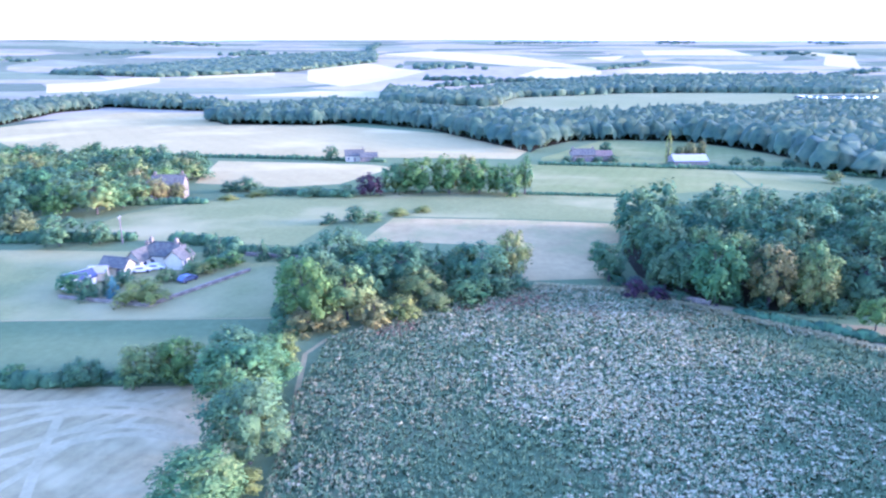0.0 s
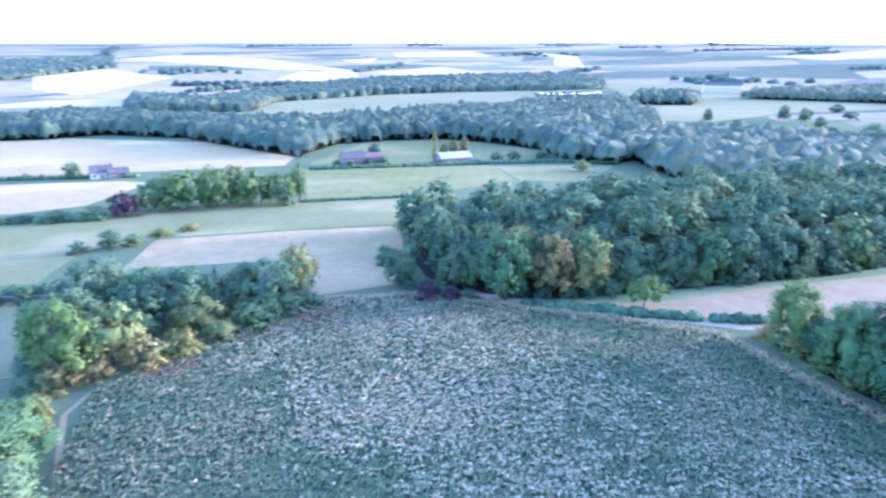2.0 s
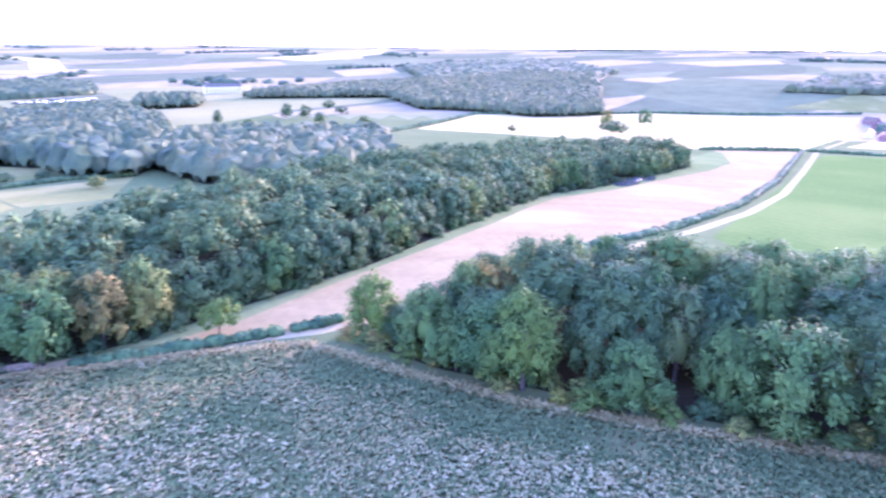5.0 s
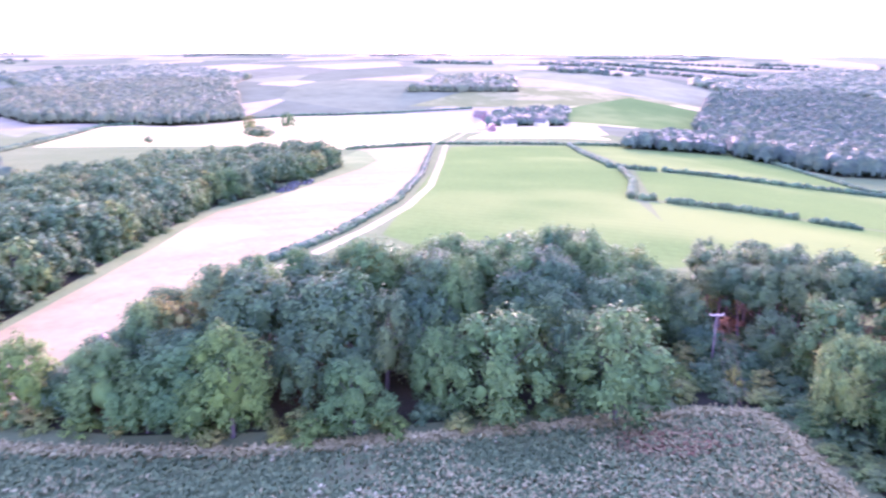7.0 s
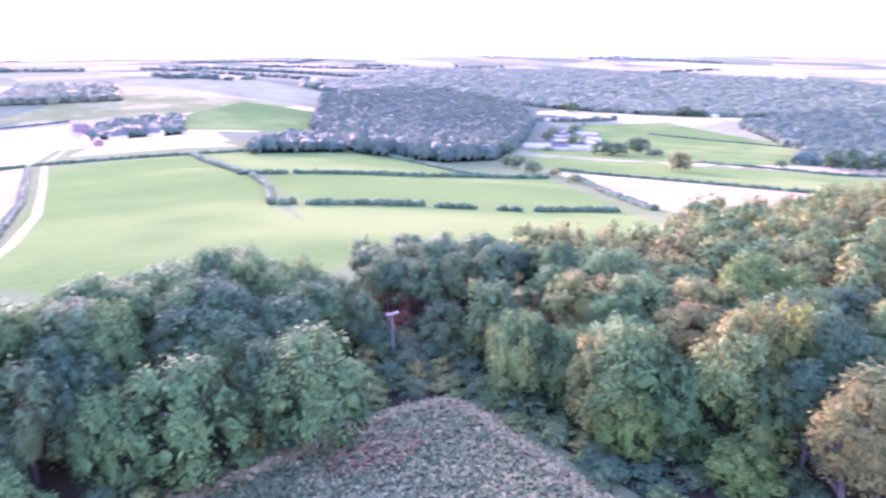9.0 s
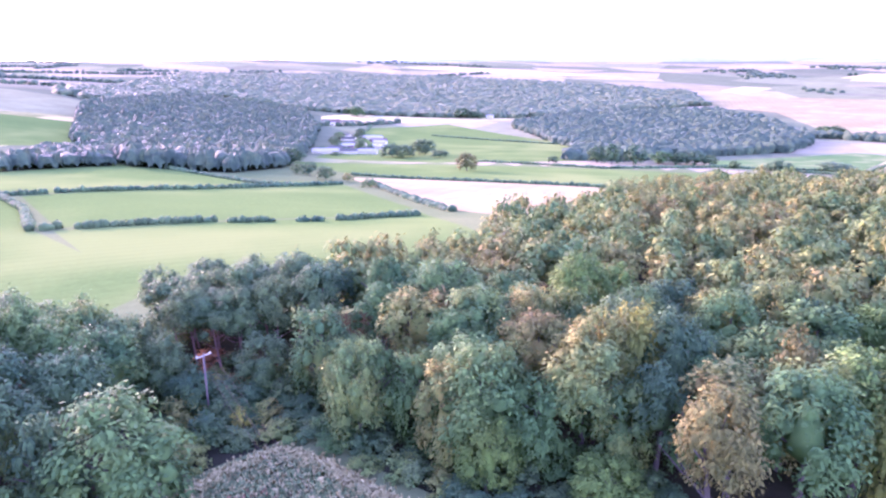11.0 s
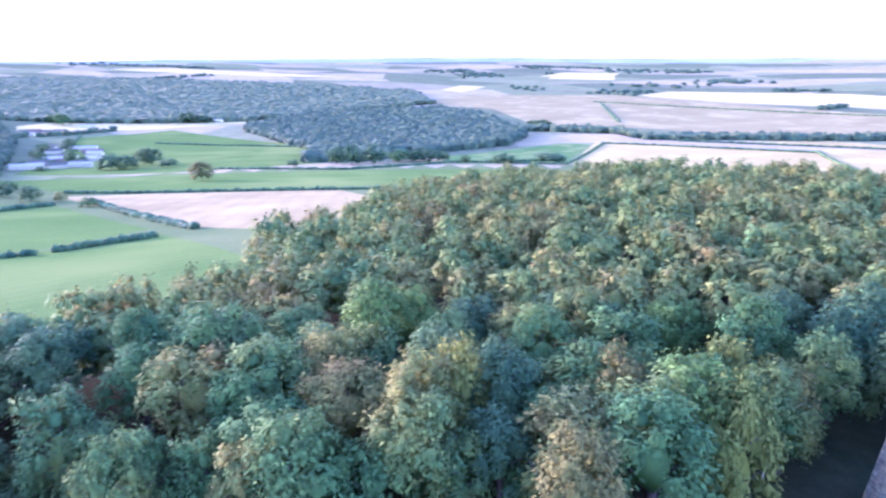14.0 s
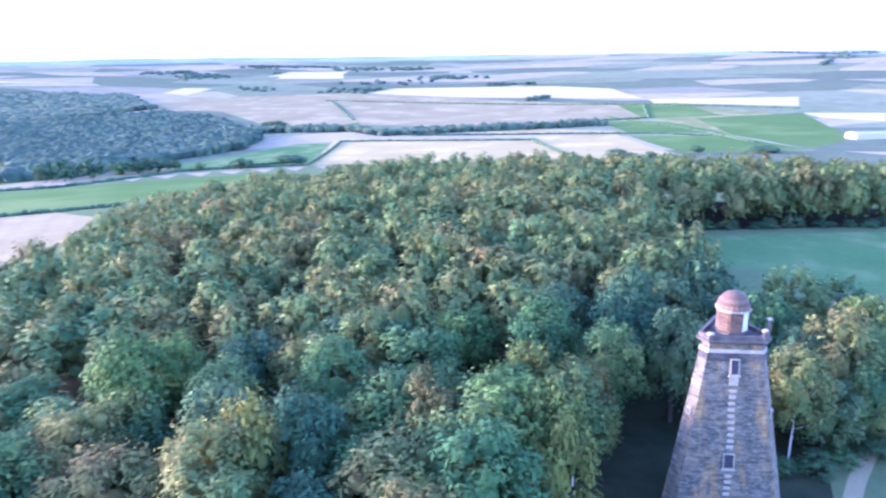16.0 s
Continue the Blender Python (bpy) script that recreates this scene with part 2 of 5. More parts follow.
def inside(x, y, poly):
    """Which of the points lie in a polygon."""
    x, y = np.asarray(x), np.asarray(y)
    c = np.zeros(x.shape, bool)
    for (x0, y0), (x1, y1) in zip(poly, poly[1:] + poly[:1]):
        if y0 != y1:
            c ^= ((y0 > y) != (y1 > y)) & (x < (x1 - x0) * (y - y0) / (y1 - y0) + x0)
    return c
from mathutils.geometry import delaunay_2d_cdt

# ---------------------------------------------------------------- fields, lanes and woods on the plan
WEED = [(-17, 20), (-21, 88), (-19, 110), (-3, 121), (14, 132), (19, 135), (34, 132), (52, 118), (63, 109), (78, 96), (78, 79), (80, 60), (86, 35), (96, 0), (96, -7), (72, -9), (50, -14), (25, -24), (-8, -22)]
WOOD_NE = [(50, 185), (42, 160), (41, 142), (45, 131), (52, 125), (64, 120), (90, 118), (120, 116), (170, 121), (238, 130), (300, 122), (395, 117), (412, 128), (422, 160), (350, 186), (270, 204), (196, 206), (130, 190), (75, 172)]
WOOD_E = [(84, 93), (83, 74), (86, 55), (89, 40), (96, 14), (104, 3), (128, -3), (148, 2), (150, 24), (140, 40), (130, 56), (114, 72), (98, 84)]
WOOD_S = [(104, -12), (93, -12), (82, -12), (60, -15), (45, -26), (38, -44), (36, -60), (22, -64), (14, -84), (6, -108), (12, -138), (4, -170), (-60, -184), (-80, -230), (46, -236), (114, -222), (150, -205), (150, -150), (146, -104), (130, -76), (126, -57), (133, -38), (146, -18), (130, -5)]
FARWOODS = []


def far_wood(height, outline):
    """Adds one wood beyond the near fields to the plan."""
    FARWOODS.append((height, outline))


far_wood(13.7, [(-236, 714), (-197, 650), (-112, 631), (-75, 656), (-11, 576), (24, 462), (48, 387), (54, 408), (83, 465), (120, 480), (158, 478), (180, 435), (189, 384), (176, 325), (193, 310), (215, 330), (225, 400), (235, 500), (240, 600), (228, 738), (160, 660), (104, 625), (58, 650), (8, 692), (-68, 829), (-132, 900), (-179, 807)])
far_wood(13.5, [(250, 799), (330, 770), (466, 914), (530, 841), (429, 621), (300, 430), (240, 480), (270, 600), (235, 700)])
far_wood(12.0, [(234, 375), (300, 430), (345, 450), (400, 400), (400, 330), (333, 281), (279, 227), (200, 222), (190, 260), (215, 330)])
far_wood(14.5, [(758, 868), (925, 727), (774, 557), (804, 506), (802, 407), (899, 359), (1089, 437), (1461, 589), (1590, 833), (1220, 1001), (900, 930)])
far_wood(15.0, [(547, 833), (608, 792), (680, 870), (620, 930)])
far_wood(14.7, [(-86, 1057), (57, 975), (118, 1190), (203, 1230), (313, 1280), (439, 1275), (560, 1250), (610, 1200), (720, 1200), (826, 1375), (900, 1640), (716, 1690), (532, 1657), (402, 1640), (251, 1508), (100, 1348), (14, 1190), (-98, 1335)])
far_wood(14.7, [(1099, 722), (1933, 1426), (2288, 1388), (2476, 1190), (1676, 624), (1461, 589), (1590, 833)])
far_wood(14.7, [(1017, -234), (1401, -361), (1893, -754), (1587, -926), (1238, -741), (603, -296), (550, -219), (620, -170)])
far_wood(14.7, [(1692, -386), (2887, -1180), (2637, -1951), (1811, -2126), (1209, -2111), (992, -1816), (1234, -1299), (1621, -996), (1946, -853), (1500, -428)])
far_wood(14.7, [(1126, -1180), (1170, -1491), (883, -1667), (680, -1497), (478, -1185), (450, -1030), (505, -925), (540, -830), (530, -735), (600, -700), (725, -900)])
far_wood(12.6, [(540, -1300), (335, -1290), (267, -1200), (90, -1264), (-123, -1332), (-123, -1305), (90, -1234), (267, -1170), (335, -1255), (540, -1265)])
far_wood(13.7, [(-600, 680), (-561, 916), (-526, 1016), (-431, 985), (-439, 1055), (-300, 905), (-255, 860), (-257, 830), (-441, 940), (-439, 904), (-460, 857), (-430, 695), (-520, 640)])
far_wood(12.6, [(1241, 194), (1430, 152), (1456, 20), (1257, 2)])
far_wood(14.7, [(-1002, 1852), (-777, 2439), (-287, 3095), (-218, 2343), (-410, 1980), (-688, 1743)])
far_wood(9.45, [(919, 50), (1044, 37), (1087, -62), (939, -51)])
far_wood(11.6, [(600, -70), (873, -170), (879, -233), (636, -159)])
TRACKS = [[(-40 - 0.9 * d + (15 + d) * math.cos(radians(a)), 66 + (15 + d) * math.sin(radians(a))) for a in range(a0, a0 + 150, 12)] for d, a0 in ((0, 40), (2.2, 40), (6, 20), (8.2, 20))] + [
    [(-36, 92), (-42, 84), (-52, 76), (-66, 70), (-84, 66)], [(-38, 93), (-44, 86), (-54, 78), (-68, 72), (-86, 68)], [(-90, 90), (-70, 88), (-52, 90), (-38, 93)], [(-40, 52), (-46, 66), (-50, 78), (-52, 86)], [(-58, 50), (-52, 66), (-47, 80)]]
FIELDS = []


def field(kind, outline):
    """Adds one field, lane or wood floor to the plan; later ones lie over earlier ones."""
    FIELDS.append((kind, outline))


field("pasture", [(-150, 122), (-28, 120), (-31, 145), (-40, 160), (-160, 172)])
field("rough", [(-160, 118), (-28, 118), (-24, 104), (-36, 97), (-170, 99)])
field("grey", [(-140, 95), (-36, 94), (-28, 84), (-26, 40), (-60, 10), (-140, 20)])
for c in TRACKS:
    field("track", ribbon(c, 1.3))
field("pasture", [(-100, 178), (-94, 206), (-73, 230), (-24, 236), (28, 233), (68, 229), (50, 189), (24, 192), (-14, 196), (-30, 190), (-36, 166)])
field("pale", [(-14, 194), (19, 191), (48, 187), (36, 140), (16, 138), (20, 163), (-20, 170)])
field("meadow", [(30, 235), (40, 328), (131, 320), (117, 264), (66, 230)])
field("pasture", [(131, 318), (191, 309), (145, 255), (119, 264)])
field("tan", [(-95, 268), (-112, 352), (-33, 326), (-22, 314), (-38, 258), (-58, 252)])
field("tan", [(-420, 640), (-373, 848), (-262, 800), (-224, 684), (-113, 650), (10, 520), (50, 408), (36, 352), (-48, 362), (-252, 430)])
field("white", [(-240, 840), (-160, 850), (-110, 760), (-200, 745)])
field("meadow", [(50, 359), (108, 480), (166, 470), (190, 380), (172, 345), (46, 335)])
field("park", [(-60, 840), (10, 700), (60, 660), (104, 640), (160, 670), (228, 745), (250, 810), (330, 780), (466, 920), (560, 960), (642, 1166), (562, 1320), (293, 1290), (203, 1220), (118, 1190), (57, 970)])
field("white", [(-606, 1706), (-640, 2000), (-482, 2094), (-427, 1852)])
field("white", [(-377, 2041), (-297, 2400), (-49, 1958), (-111, 1738), (-204, 1489), (-312, 1677)])
field("white", [(-257, 3009), (-55, 3255), (280, 2852), (450, 2088), (219, 2224)])
field("white", [(183, 1786), (288, 2101), (450, 2088), (397, 1842), (240, 1652)])
field("white", [(452, 1887), (694, 2185), (781, 1888)])
field("white", [(-823, 1511), (-743, 1579), (-711, 1833), (-621, 1596), (-631, 1335), (-713, 1304)])
field("white", [(-330, 1184), (-230, 1338), (-117, 1336), (-100, 1145)])
field("straw", [(66, 116), (79, 113.5), (91, 113.5), (104, 113.5), (121, 113.5), (143, 114), (177, 116.5), (207, 121), (234, 123.5), (276, 116), (324, 112), (385, 104), (435, 104), (507, 124), (530, 140), (581, 82), (511, 79), (362, 68), (267, 67), (205, 74), (176, 80), (141, 90), (105, 95), (84, 102), (76, 108)])
field("verge", [(60, 121), (90, 119), (120, 118), (170, 123), (238, 132), (300, 128), (395, 126), (452, 131), (515, 132), (507, 124), (435, 104), (385, 104), (324, 112), (276, 116), (234, 123.5), (207, 121), (177, 116.5), (143, 114), (121, 113.5), (104, 113.5), (91, 113.5), (79, 113.5), (66, 116)])
field("white", [(546, 402), (789, 478), (969, 312), (1060, 75), (615, 85), (528, 150), (560, 250)])
field("green", [(202, 62), (562, 68), (598, -23), (421, -42), (298, -25), (180, -24), (150, 20)])
field("green", [(616, -30), (699, -166), (650, -174), (480, -206), (460, -262), (430, -50)])
field("green", [(422, -48), (455, -258), (285, -187), (268, -128), (298, -33)])
field("green", [(291, -30), (262, -126), (275, -180), (150, -110), (150, -15)])
field("straw", [(492, -292), (427, -360), (316, -376), (262, -330), (190, -180), (285, -200), (326, -222)])
field("green", [(718, -369), (611, -495), (489, -572), (300, -700), (200, -560), (310, -390), (427, -370), (531, -319)])
field("green", [(780, -440), (1280, -900), (1250, -1100), (779, -974), (566, -702), (640, -520)])
field("straw", [(1041, -1844), (1059, -2150), (593, -2357), (-269, -1771), (-212, -1431), (178, -1333), (366, -1400), (521, -1376), (763, -1715)])
field("tan", [(279, -790), (317, -1096), (16, -1084), (-72, -988), (-50, -780)])
field("lush", [(474, -840), (380, -1086), (326, -1070), (290, -800), (400, -740)])
field("white", [(1000, 40), (1250, -60), (1250, -380), (1100, -330), (960, -140)])
field("lush", [(6, -150), (2, -164), (-70, -180), (-90, -120), (-28, -122), (-4, -136)])
field("white", [(1514, -926), (1608, -1165), (1256, -1346), (1184, -1285), (1433, -873)])
field("white", [(1136, -3162), (1114, -3440), (847, -3516), (822, -3175)])
field("white", [(526, -2350), (461, -2536), (-84, -2493), (-266, -2354), (-304, -1982), (262, -2161)])
field("white", [(-311, -1942), (-680, -1912), (-595, -1679), (-302, -1816)])
field("white", [(1186, -2261), (1213, -2482), (1114, -2492), (1081, -2206)])
field("white", [(1058, -3043), (1091, -3272), (843, -3362), (759, -3024)])
field("white", [(3117, -2468), (2877, -2659), (1784, -2620), (2144, -2449)])
field("pasture", [(-281, -1765), (-477, -1546), (-505, -1431), (-363, -1044), (-270, -1149), (-222, -1430)])
field("tan", [(166, -1218), (72, -1299), (-171, -1187), (-90, -1161)])
field("tan", [(8, -1076), (-84, -1104), (-154, -839), (-50, -782)])
field("green", [(-208, -1803), (-359, -1811), (-373, -1467), (-213, -1432)])
field("green", [(-121, -1390), (-243, -1366), (-291, -1169), (-143, -1185)])
field("green", [(-306, -1415), (-542, -1516), (-447, -1071), (-347, -956), (-297, -1127)])
field("green", [(-137, -1144), (-289, -1128), (-339, -935), (-170, -901)])
field("white", [(-542, -1516), (-701, -1510), (-615, -1331), (-536, -1416)])
field("tan", [(286, -808), (331, -1112), (8, -1058), (-17, -928), (76, -840), (186, -798)])
field("tan", [(10, -1132), (-122, -1162), (-143, -983), (-160, -859), (-49, -822)])
field("white", [(470, 1992), (749, 2217), (779, 1866)])
field("white", [(878, 3284), (1291, 3392), (1201, 2855), (818, 2990)])
field("white", [(1506, 3239), (1537, 2757), (1211, 2122), (1206, 2330), (1419, 2735)])
field("white", [(536, 2789), (725, 2952), (584, 2528)])
field("white", [(2173, 2394), (2513, 2381), (3600, 2773), (2813, 2199), (2196, 2081)])
field("white", [(2152, 1540), (2469, 1547), (2406, 1239), (2061, 1291)])
field("park", [(420, 618), (473, 591), (651, 662), (827, 680), (1038, 756), (906, 864), (944, 1222), (819, 1381), (640, 980), (545, 837)])
field("pasture", [(1100, 173), (1330, 56), (1311, -135), (1268, -310), (1126, -59), (1104, 8)])
field("white", [(925, 40), (967, -45), (731, -81), (681, 62)])
field("green", [(1101, -57), (1268, -187), (1197, -290), (969, -228), (965, -179), (985, -46)])
field("path", ribbon([(-160, 121), (-72, 120.5), (-30, 119.5)], 0.45))
# every wood gets the darkened floor, so gaps between crowns read as shade
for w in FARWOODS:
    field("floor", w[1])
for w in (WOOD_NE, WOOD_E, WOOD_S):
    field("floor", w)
# same shade-dark floor where the two woods nearly meet
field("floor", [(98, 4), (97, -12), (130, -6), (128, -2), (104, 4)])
field("weed", WEED)
field("path", ribbon([(19, 137), (35, 133.5), (53, 119), (65, 110), (79, 97.5), (79.3, 79), (80.8, 60), (86.8, 35), (96.2, 1), (96, -7.5), (86, -9), (70, -10.5), (50, -15.5)], 0.9))
field("path", ribbon([(-18, 30), (-19.5, 72), (-20.5, 88), (-22, 104), (-19.5, 109.5), (-12, 114)], 0.85))
field("lane", ribbon([(40, 128), (54, 121.5), (66, 112.5), (84, 99), (100, 92), (141, 83), (175, 74.5), (208, 68), (255, 62), (319, 60), (428, 65), (593, 75), (1076, 64)], 3.2))
# ground round the tower, painted as dark as under a closed canopy
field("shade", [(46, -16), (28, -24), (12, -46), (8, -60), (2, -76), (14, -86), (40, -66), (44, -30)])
field("rough", ribbon([(4, -56), (0, -64), (-12, -88), (-24, -110), (-24, -122)], 9.0))
field("lane", ribbon([(10, -50), (6, -57), (2, -63), (-5, -72), (-10, -88)], 1.8))

# ground: one sheet to the horizon, cut along the field edges
gv, ge = [], []
AZN = 150
radii = [0.0] + [12 * 1.085**i for i in range(75) if 12 * 1.085**i < 4850] + [4850.0]
for i, r in enumerate(radii):
    for k in range(AZN if r else 1):
        a = 2 * math.pi * (k + 0.5 * (i % 2)) / AZN
        gv.append((OX + r * math.sin(a), OY + r * math.cos(a)))
for kind, poly in FIELDS:
    first = len(gv)
    for (x0, y0), (x1, y1) in zip(poly, poly[1:] + poly[:1]):
        rm = math.hypot((x0 + x1) / 2 - OX, (y0 + y1) / 2 - OY)
        n = max(1, int(math.hypot(x1 - x0, y1 - y0) / max(5, 0.06 * rm)))
        for j in range(n):
            gv.append((x0 + (x1 - x0) * j / n, y0 + (y1 - y0) * j / n))
    ge += [(k, k + 1) for k in range(first, len(gv) - 1)] + [(len(gv) - 1, first)]
cv, ce, cf, ov, oe, of = delaunay_2d_cdt([Vector(v) for v in gv], ge, [], 0, 1e-3)
xy = np.array([(v.x, v.y) for v in cv])
zz = ground(xy[:, 0], xy[:, 1])
me = bpy.data.meshes.new("ground")
me.from_pydata([(float(x), float(y), float(z)) for (x, y), z in zip(xy, zz)], [], cf)
kinds = list(G)
for k in kinds:
    me.materials.append(G[k])
mid = xy[np.array(cf)].mean(1)
slot = np.where(np.hypot(mid[:, 0] - OX, mid[:, 1] - OY) > 800, kinds.index("far"), kinds.index("rough"))
for kind, poly in FIELDS:
    slot[inside(mid[:, 0], mid[:, 1], poly)] = kinds.index(kind)
me.polygons.foreach_set("material_index", slot.astype(np.int32))
me.polygons.foreach_set("use_smooth", [True] * len(cf))
tagged(new("ground", me), "rolling farmland of pasture, stubble and weedy fields", "ground", kind="structure")


# far ridges that close the view all round; haze is put into their pale blue-grey
ring = []
for k in range(361):
    a = radians(k)
    top = 19 + 5 * math.sin(3 * a + 0.6) + 3.5 * math.sin(7 * a + 2) + 1.8 * math.sin(17 * a) + 1.2 * math.sin(41 * a + 1)
    ring.append([(OX + r * math.sin(a), OY + r * math.cos(a), z) for r, z in ((4180, -45), (4420, top - 22), (4600, top - 5), (4720, top), (4800, top - 14))])
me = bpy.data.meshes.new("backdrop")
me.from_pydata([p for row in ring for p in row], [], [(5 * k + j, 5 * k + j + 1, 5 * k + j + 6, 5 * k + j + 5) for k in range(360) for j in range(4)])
me.materials.append(field_material("hazed_ridge", (0.16, 0.2, 0.2), (0.24, 0.27, 0.26), 0.0035, 0.02))
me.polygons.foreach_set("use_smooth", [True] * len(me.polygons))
tagged(new("backdrop", me), "low ridges on the horizon, coloured pale for haze", "hills", kind="structure")


# ---------------------------------------------------------------- trees
def unit_ico(sub):
    bm = bmesh.new()
    bmesh.ops.create_icosphere(bm, subdivisions=sub, radius=1)
    bm.verts.ensure_lookup_table()
    v = np.array([p.co for p in bm.verts])
    f = np.array([[p.index for p in q.verts] for q in bm.faces])
    bm.free()
    return v, f


ICO1, ICO2 = unit_ico(1), unit_ico(2)


def unit(v):
    return v / np.maximum(np.linalg.norm(v, axis=-1, keepdims=True), 1e-9)


def crown_arrays(rng, boughs, sprays, size, shape="round", core=ICO1, lumps=8, fill=0.42, bough=0.15, lift=0.28):
    """A crown about 1 high and 1 wide on z 0..1: swelling boughs with dense hearts, each covered with lumps of pointed leaf sprays.
    Gives points, triangles and the directions in which the foliage faces."""
    ph = rng.uniform(0, 6.28, 4)
    bc, br = [], []
    for i in range(boughs):
        a = 2.4 * i + rng.uniform(-0.45, 0.45)
        h = (i + 0.5) / boughs
        if shape == "cone":
            rad, z, r = 0.3 * (1.02 - h), 0.06 + 0.86 * h, 0.2 * (1.1 - h) + 0.025
        elif shape == "column":
            rad, z, r = 0.26 * math.sin(math.pi * min(1, h * 0.85 + 0.15)) ** 0.7, 0.06 + 0.86 * h, 0.17
        elif shape == "bush":
            t = math.acos(1 - h)
            rad, z, r = 0.32 * math.sin(t) * rng.uniform(0.8, 1.05), 0.14 + 0.58 * math.cos(t) * rng.uniform(0.85, 1.08), 0.2 * rng.uniform(0.75, 1.2)
        else:
            t = math.acos(1 - 1.62 * h)
            wob = (1 + 0.12 * math.sin(2 * a + ph[0]) + 0.1 * math.sin(3 * a + ph[1] + 4 * h)) * rng.uniform(0.82, 1.12)
            rad, z, r = (0.47 - bough) * math.sin(t) ** 0.9 * wob, 0.47 + (0.49 - bough) * math.cos(t) * rng.uniform(0.85, 1.12), bough * rng.uniform(0.72, 1.28)
        bc.append((rad * math.cos(a), rad * math.sin(a), z))
        br.append((r, r, r * rng.uniform(0.72, 0.95)))
    bc, br = np.array(bc), np.array(br)
    mid_z = 0.3 if shape in ("bush", "cone") else 0.42
    out = unit(bc - [0, 0, mid_z])
    V, F, N, n = [], [], [], 0
    cv_, cf_ = core
    for c, r in zip(bc, br):
        w = cv_ * (1 + rng.normal(0, 0.11, (len(cv_), 1)))
        V.append(c + w * r * fill)
        N.append(unit(0.6 * cv_ + 0.4 * unit(c - [0, 0, mid_z]) + [0, 0, lift - 0.28]))
        F.append(cf_ + n)
        n += len(cv_)
    if shape in ("round", "bush"):
        w = ICO2[0] * (1 + rng.normal(0, 0.1, (len(ICO2[0]), 1)))
        V.append(np.array([0, 0, mid_z]) + w * [0.15, 0.15, 0.18])
        N.append(ICO2[0])
        F.append(ICO2[1] + n)
        n += len(ICO2[0])
    if sprays:
        heads = unit(rng.normal(0, 1, (boughs, lumps, 3)) + 0.95 * out[:, None] + [0, 0, 0.3])
        pick = rng.choice(boughs, sprays, p=br[:, 0] ** 2 / (br[:, 0] ** 2).sum())
        d = unit(heads[pick, rng.integers(lumps, size=sprays)] + rng.normal(0, 0.4, (sprays, 3)))
        reach = 1.1 * rng.uniform(0.08, 1.0, (sprays, 1)) ** 0.5 + 0.3 * (rng.uniform(0, 1, (sprays, 1)) > 0.85)
        p = bc[pick] + d * br[pick] * reach
        face = unit(0.7 * d + 0.35 * unit(p - [0, 0, mid_z]) + rng.normal(0, 0.24, (sprays, 3)) + [0, 0, lift])
        flat = unit(0.5 * d + rng.normal(0, 0.32, (sprays, 3)) + [0, 0, 0.7])
        t = unit(d * [1, 1, 0.3] + rng.normal(0, 0.5, (sprays, 3)) * [1, 1, 0.6])
        t = unit(t - flat * (t * flat).sum(1, keepdims=True))
        b = np.cross(flat, t)
        ln = size * rng.uniform(0.7, 1.9, (sprays, 1))
        wd = ln * rng.uniform(0.17, 0.31, (sprays, 1))
        o = p - t * ln * 0.4
        rows = [o, o + t * ln * 0.5 - b * wd, o + t * ln - flat * ln * 0.1, o + t * ln * 0.5 + b * wd]
        V.append(np.stack(rows, 1).reshape(-1, 3))
        N.append(np.repeat(face, 4, 0))
        i = n + 4 * np.arange(sprays)[:, None]
        turned = ((flat * face).sum(1) < 0)[:, None]
        F.append(np.where(turned, i + [0, 2, 1], i + [0, 1, 2]))
        F.append(np.where(turned, i + [0, 3, 2], i + [0, 2, 3]))
    return np.concatenate(V), np.concatenate(F), np.concatenate(N)


def mesh_from(name, V, F, mat, N=None):
    """A mesh from arrays, with the directions in which its surface faces where they are given."""
    m = bpy.data.meshes.new(name)
    m.vertices.add(len(V))
    m.vertices.foreach_set("co", np.ascontiguousarray(V, np.float32).ravel())
    m.loops.add(F.size)
    m.loops.foreach_set("vertex_index", np.ascontiguousarray(F, np.int32).ravel())
    m.polygons.add(len(F))
    m.polygons.foreach_set("loop_start", np.arange(0, F.size, F.shape[1], dtype=np.int32))
    m.polygons.foreach_set("loop_total", np.full(len(F), F.shape[1], np.int32))
    m.polygons.foreach_set("use_smooth", np.ones(len(F), bool))
    m.update(calc_edges=True)
    if N is not None:
        m.attributes.new("custom_normal", "FLOAT_VECTOR", "POINT").data.foreach_set("vector", np.ascontiguousarray(N, np.float32).ravel())
    if mat:
        m.materials.append(mat)
    return m


def tube_arrays(points, radii_, sides=7):
    V, F = [], []
    for i, (p, r) in enumerate(zip(points, radii_)):
        for k in range(sides):
            a = 2 * math.pi * k / sides
            V.append((p[0] + r * math.cos(a), p[1] + r * math.sin(a), p[2]))
        if i:
            for k in range(sides):
                a0, a1 = (i - 1) * sides + k, (i - 1) * sides + (k + 1) % sides
                F.append((a0, a1, a1 + sides, a0 + sides))
    return np.array(V), np.array(F)


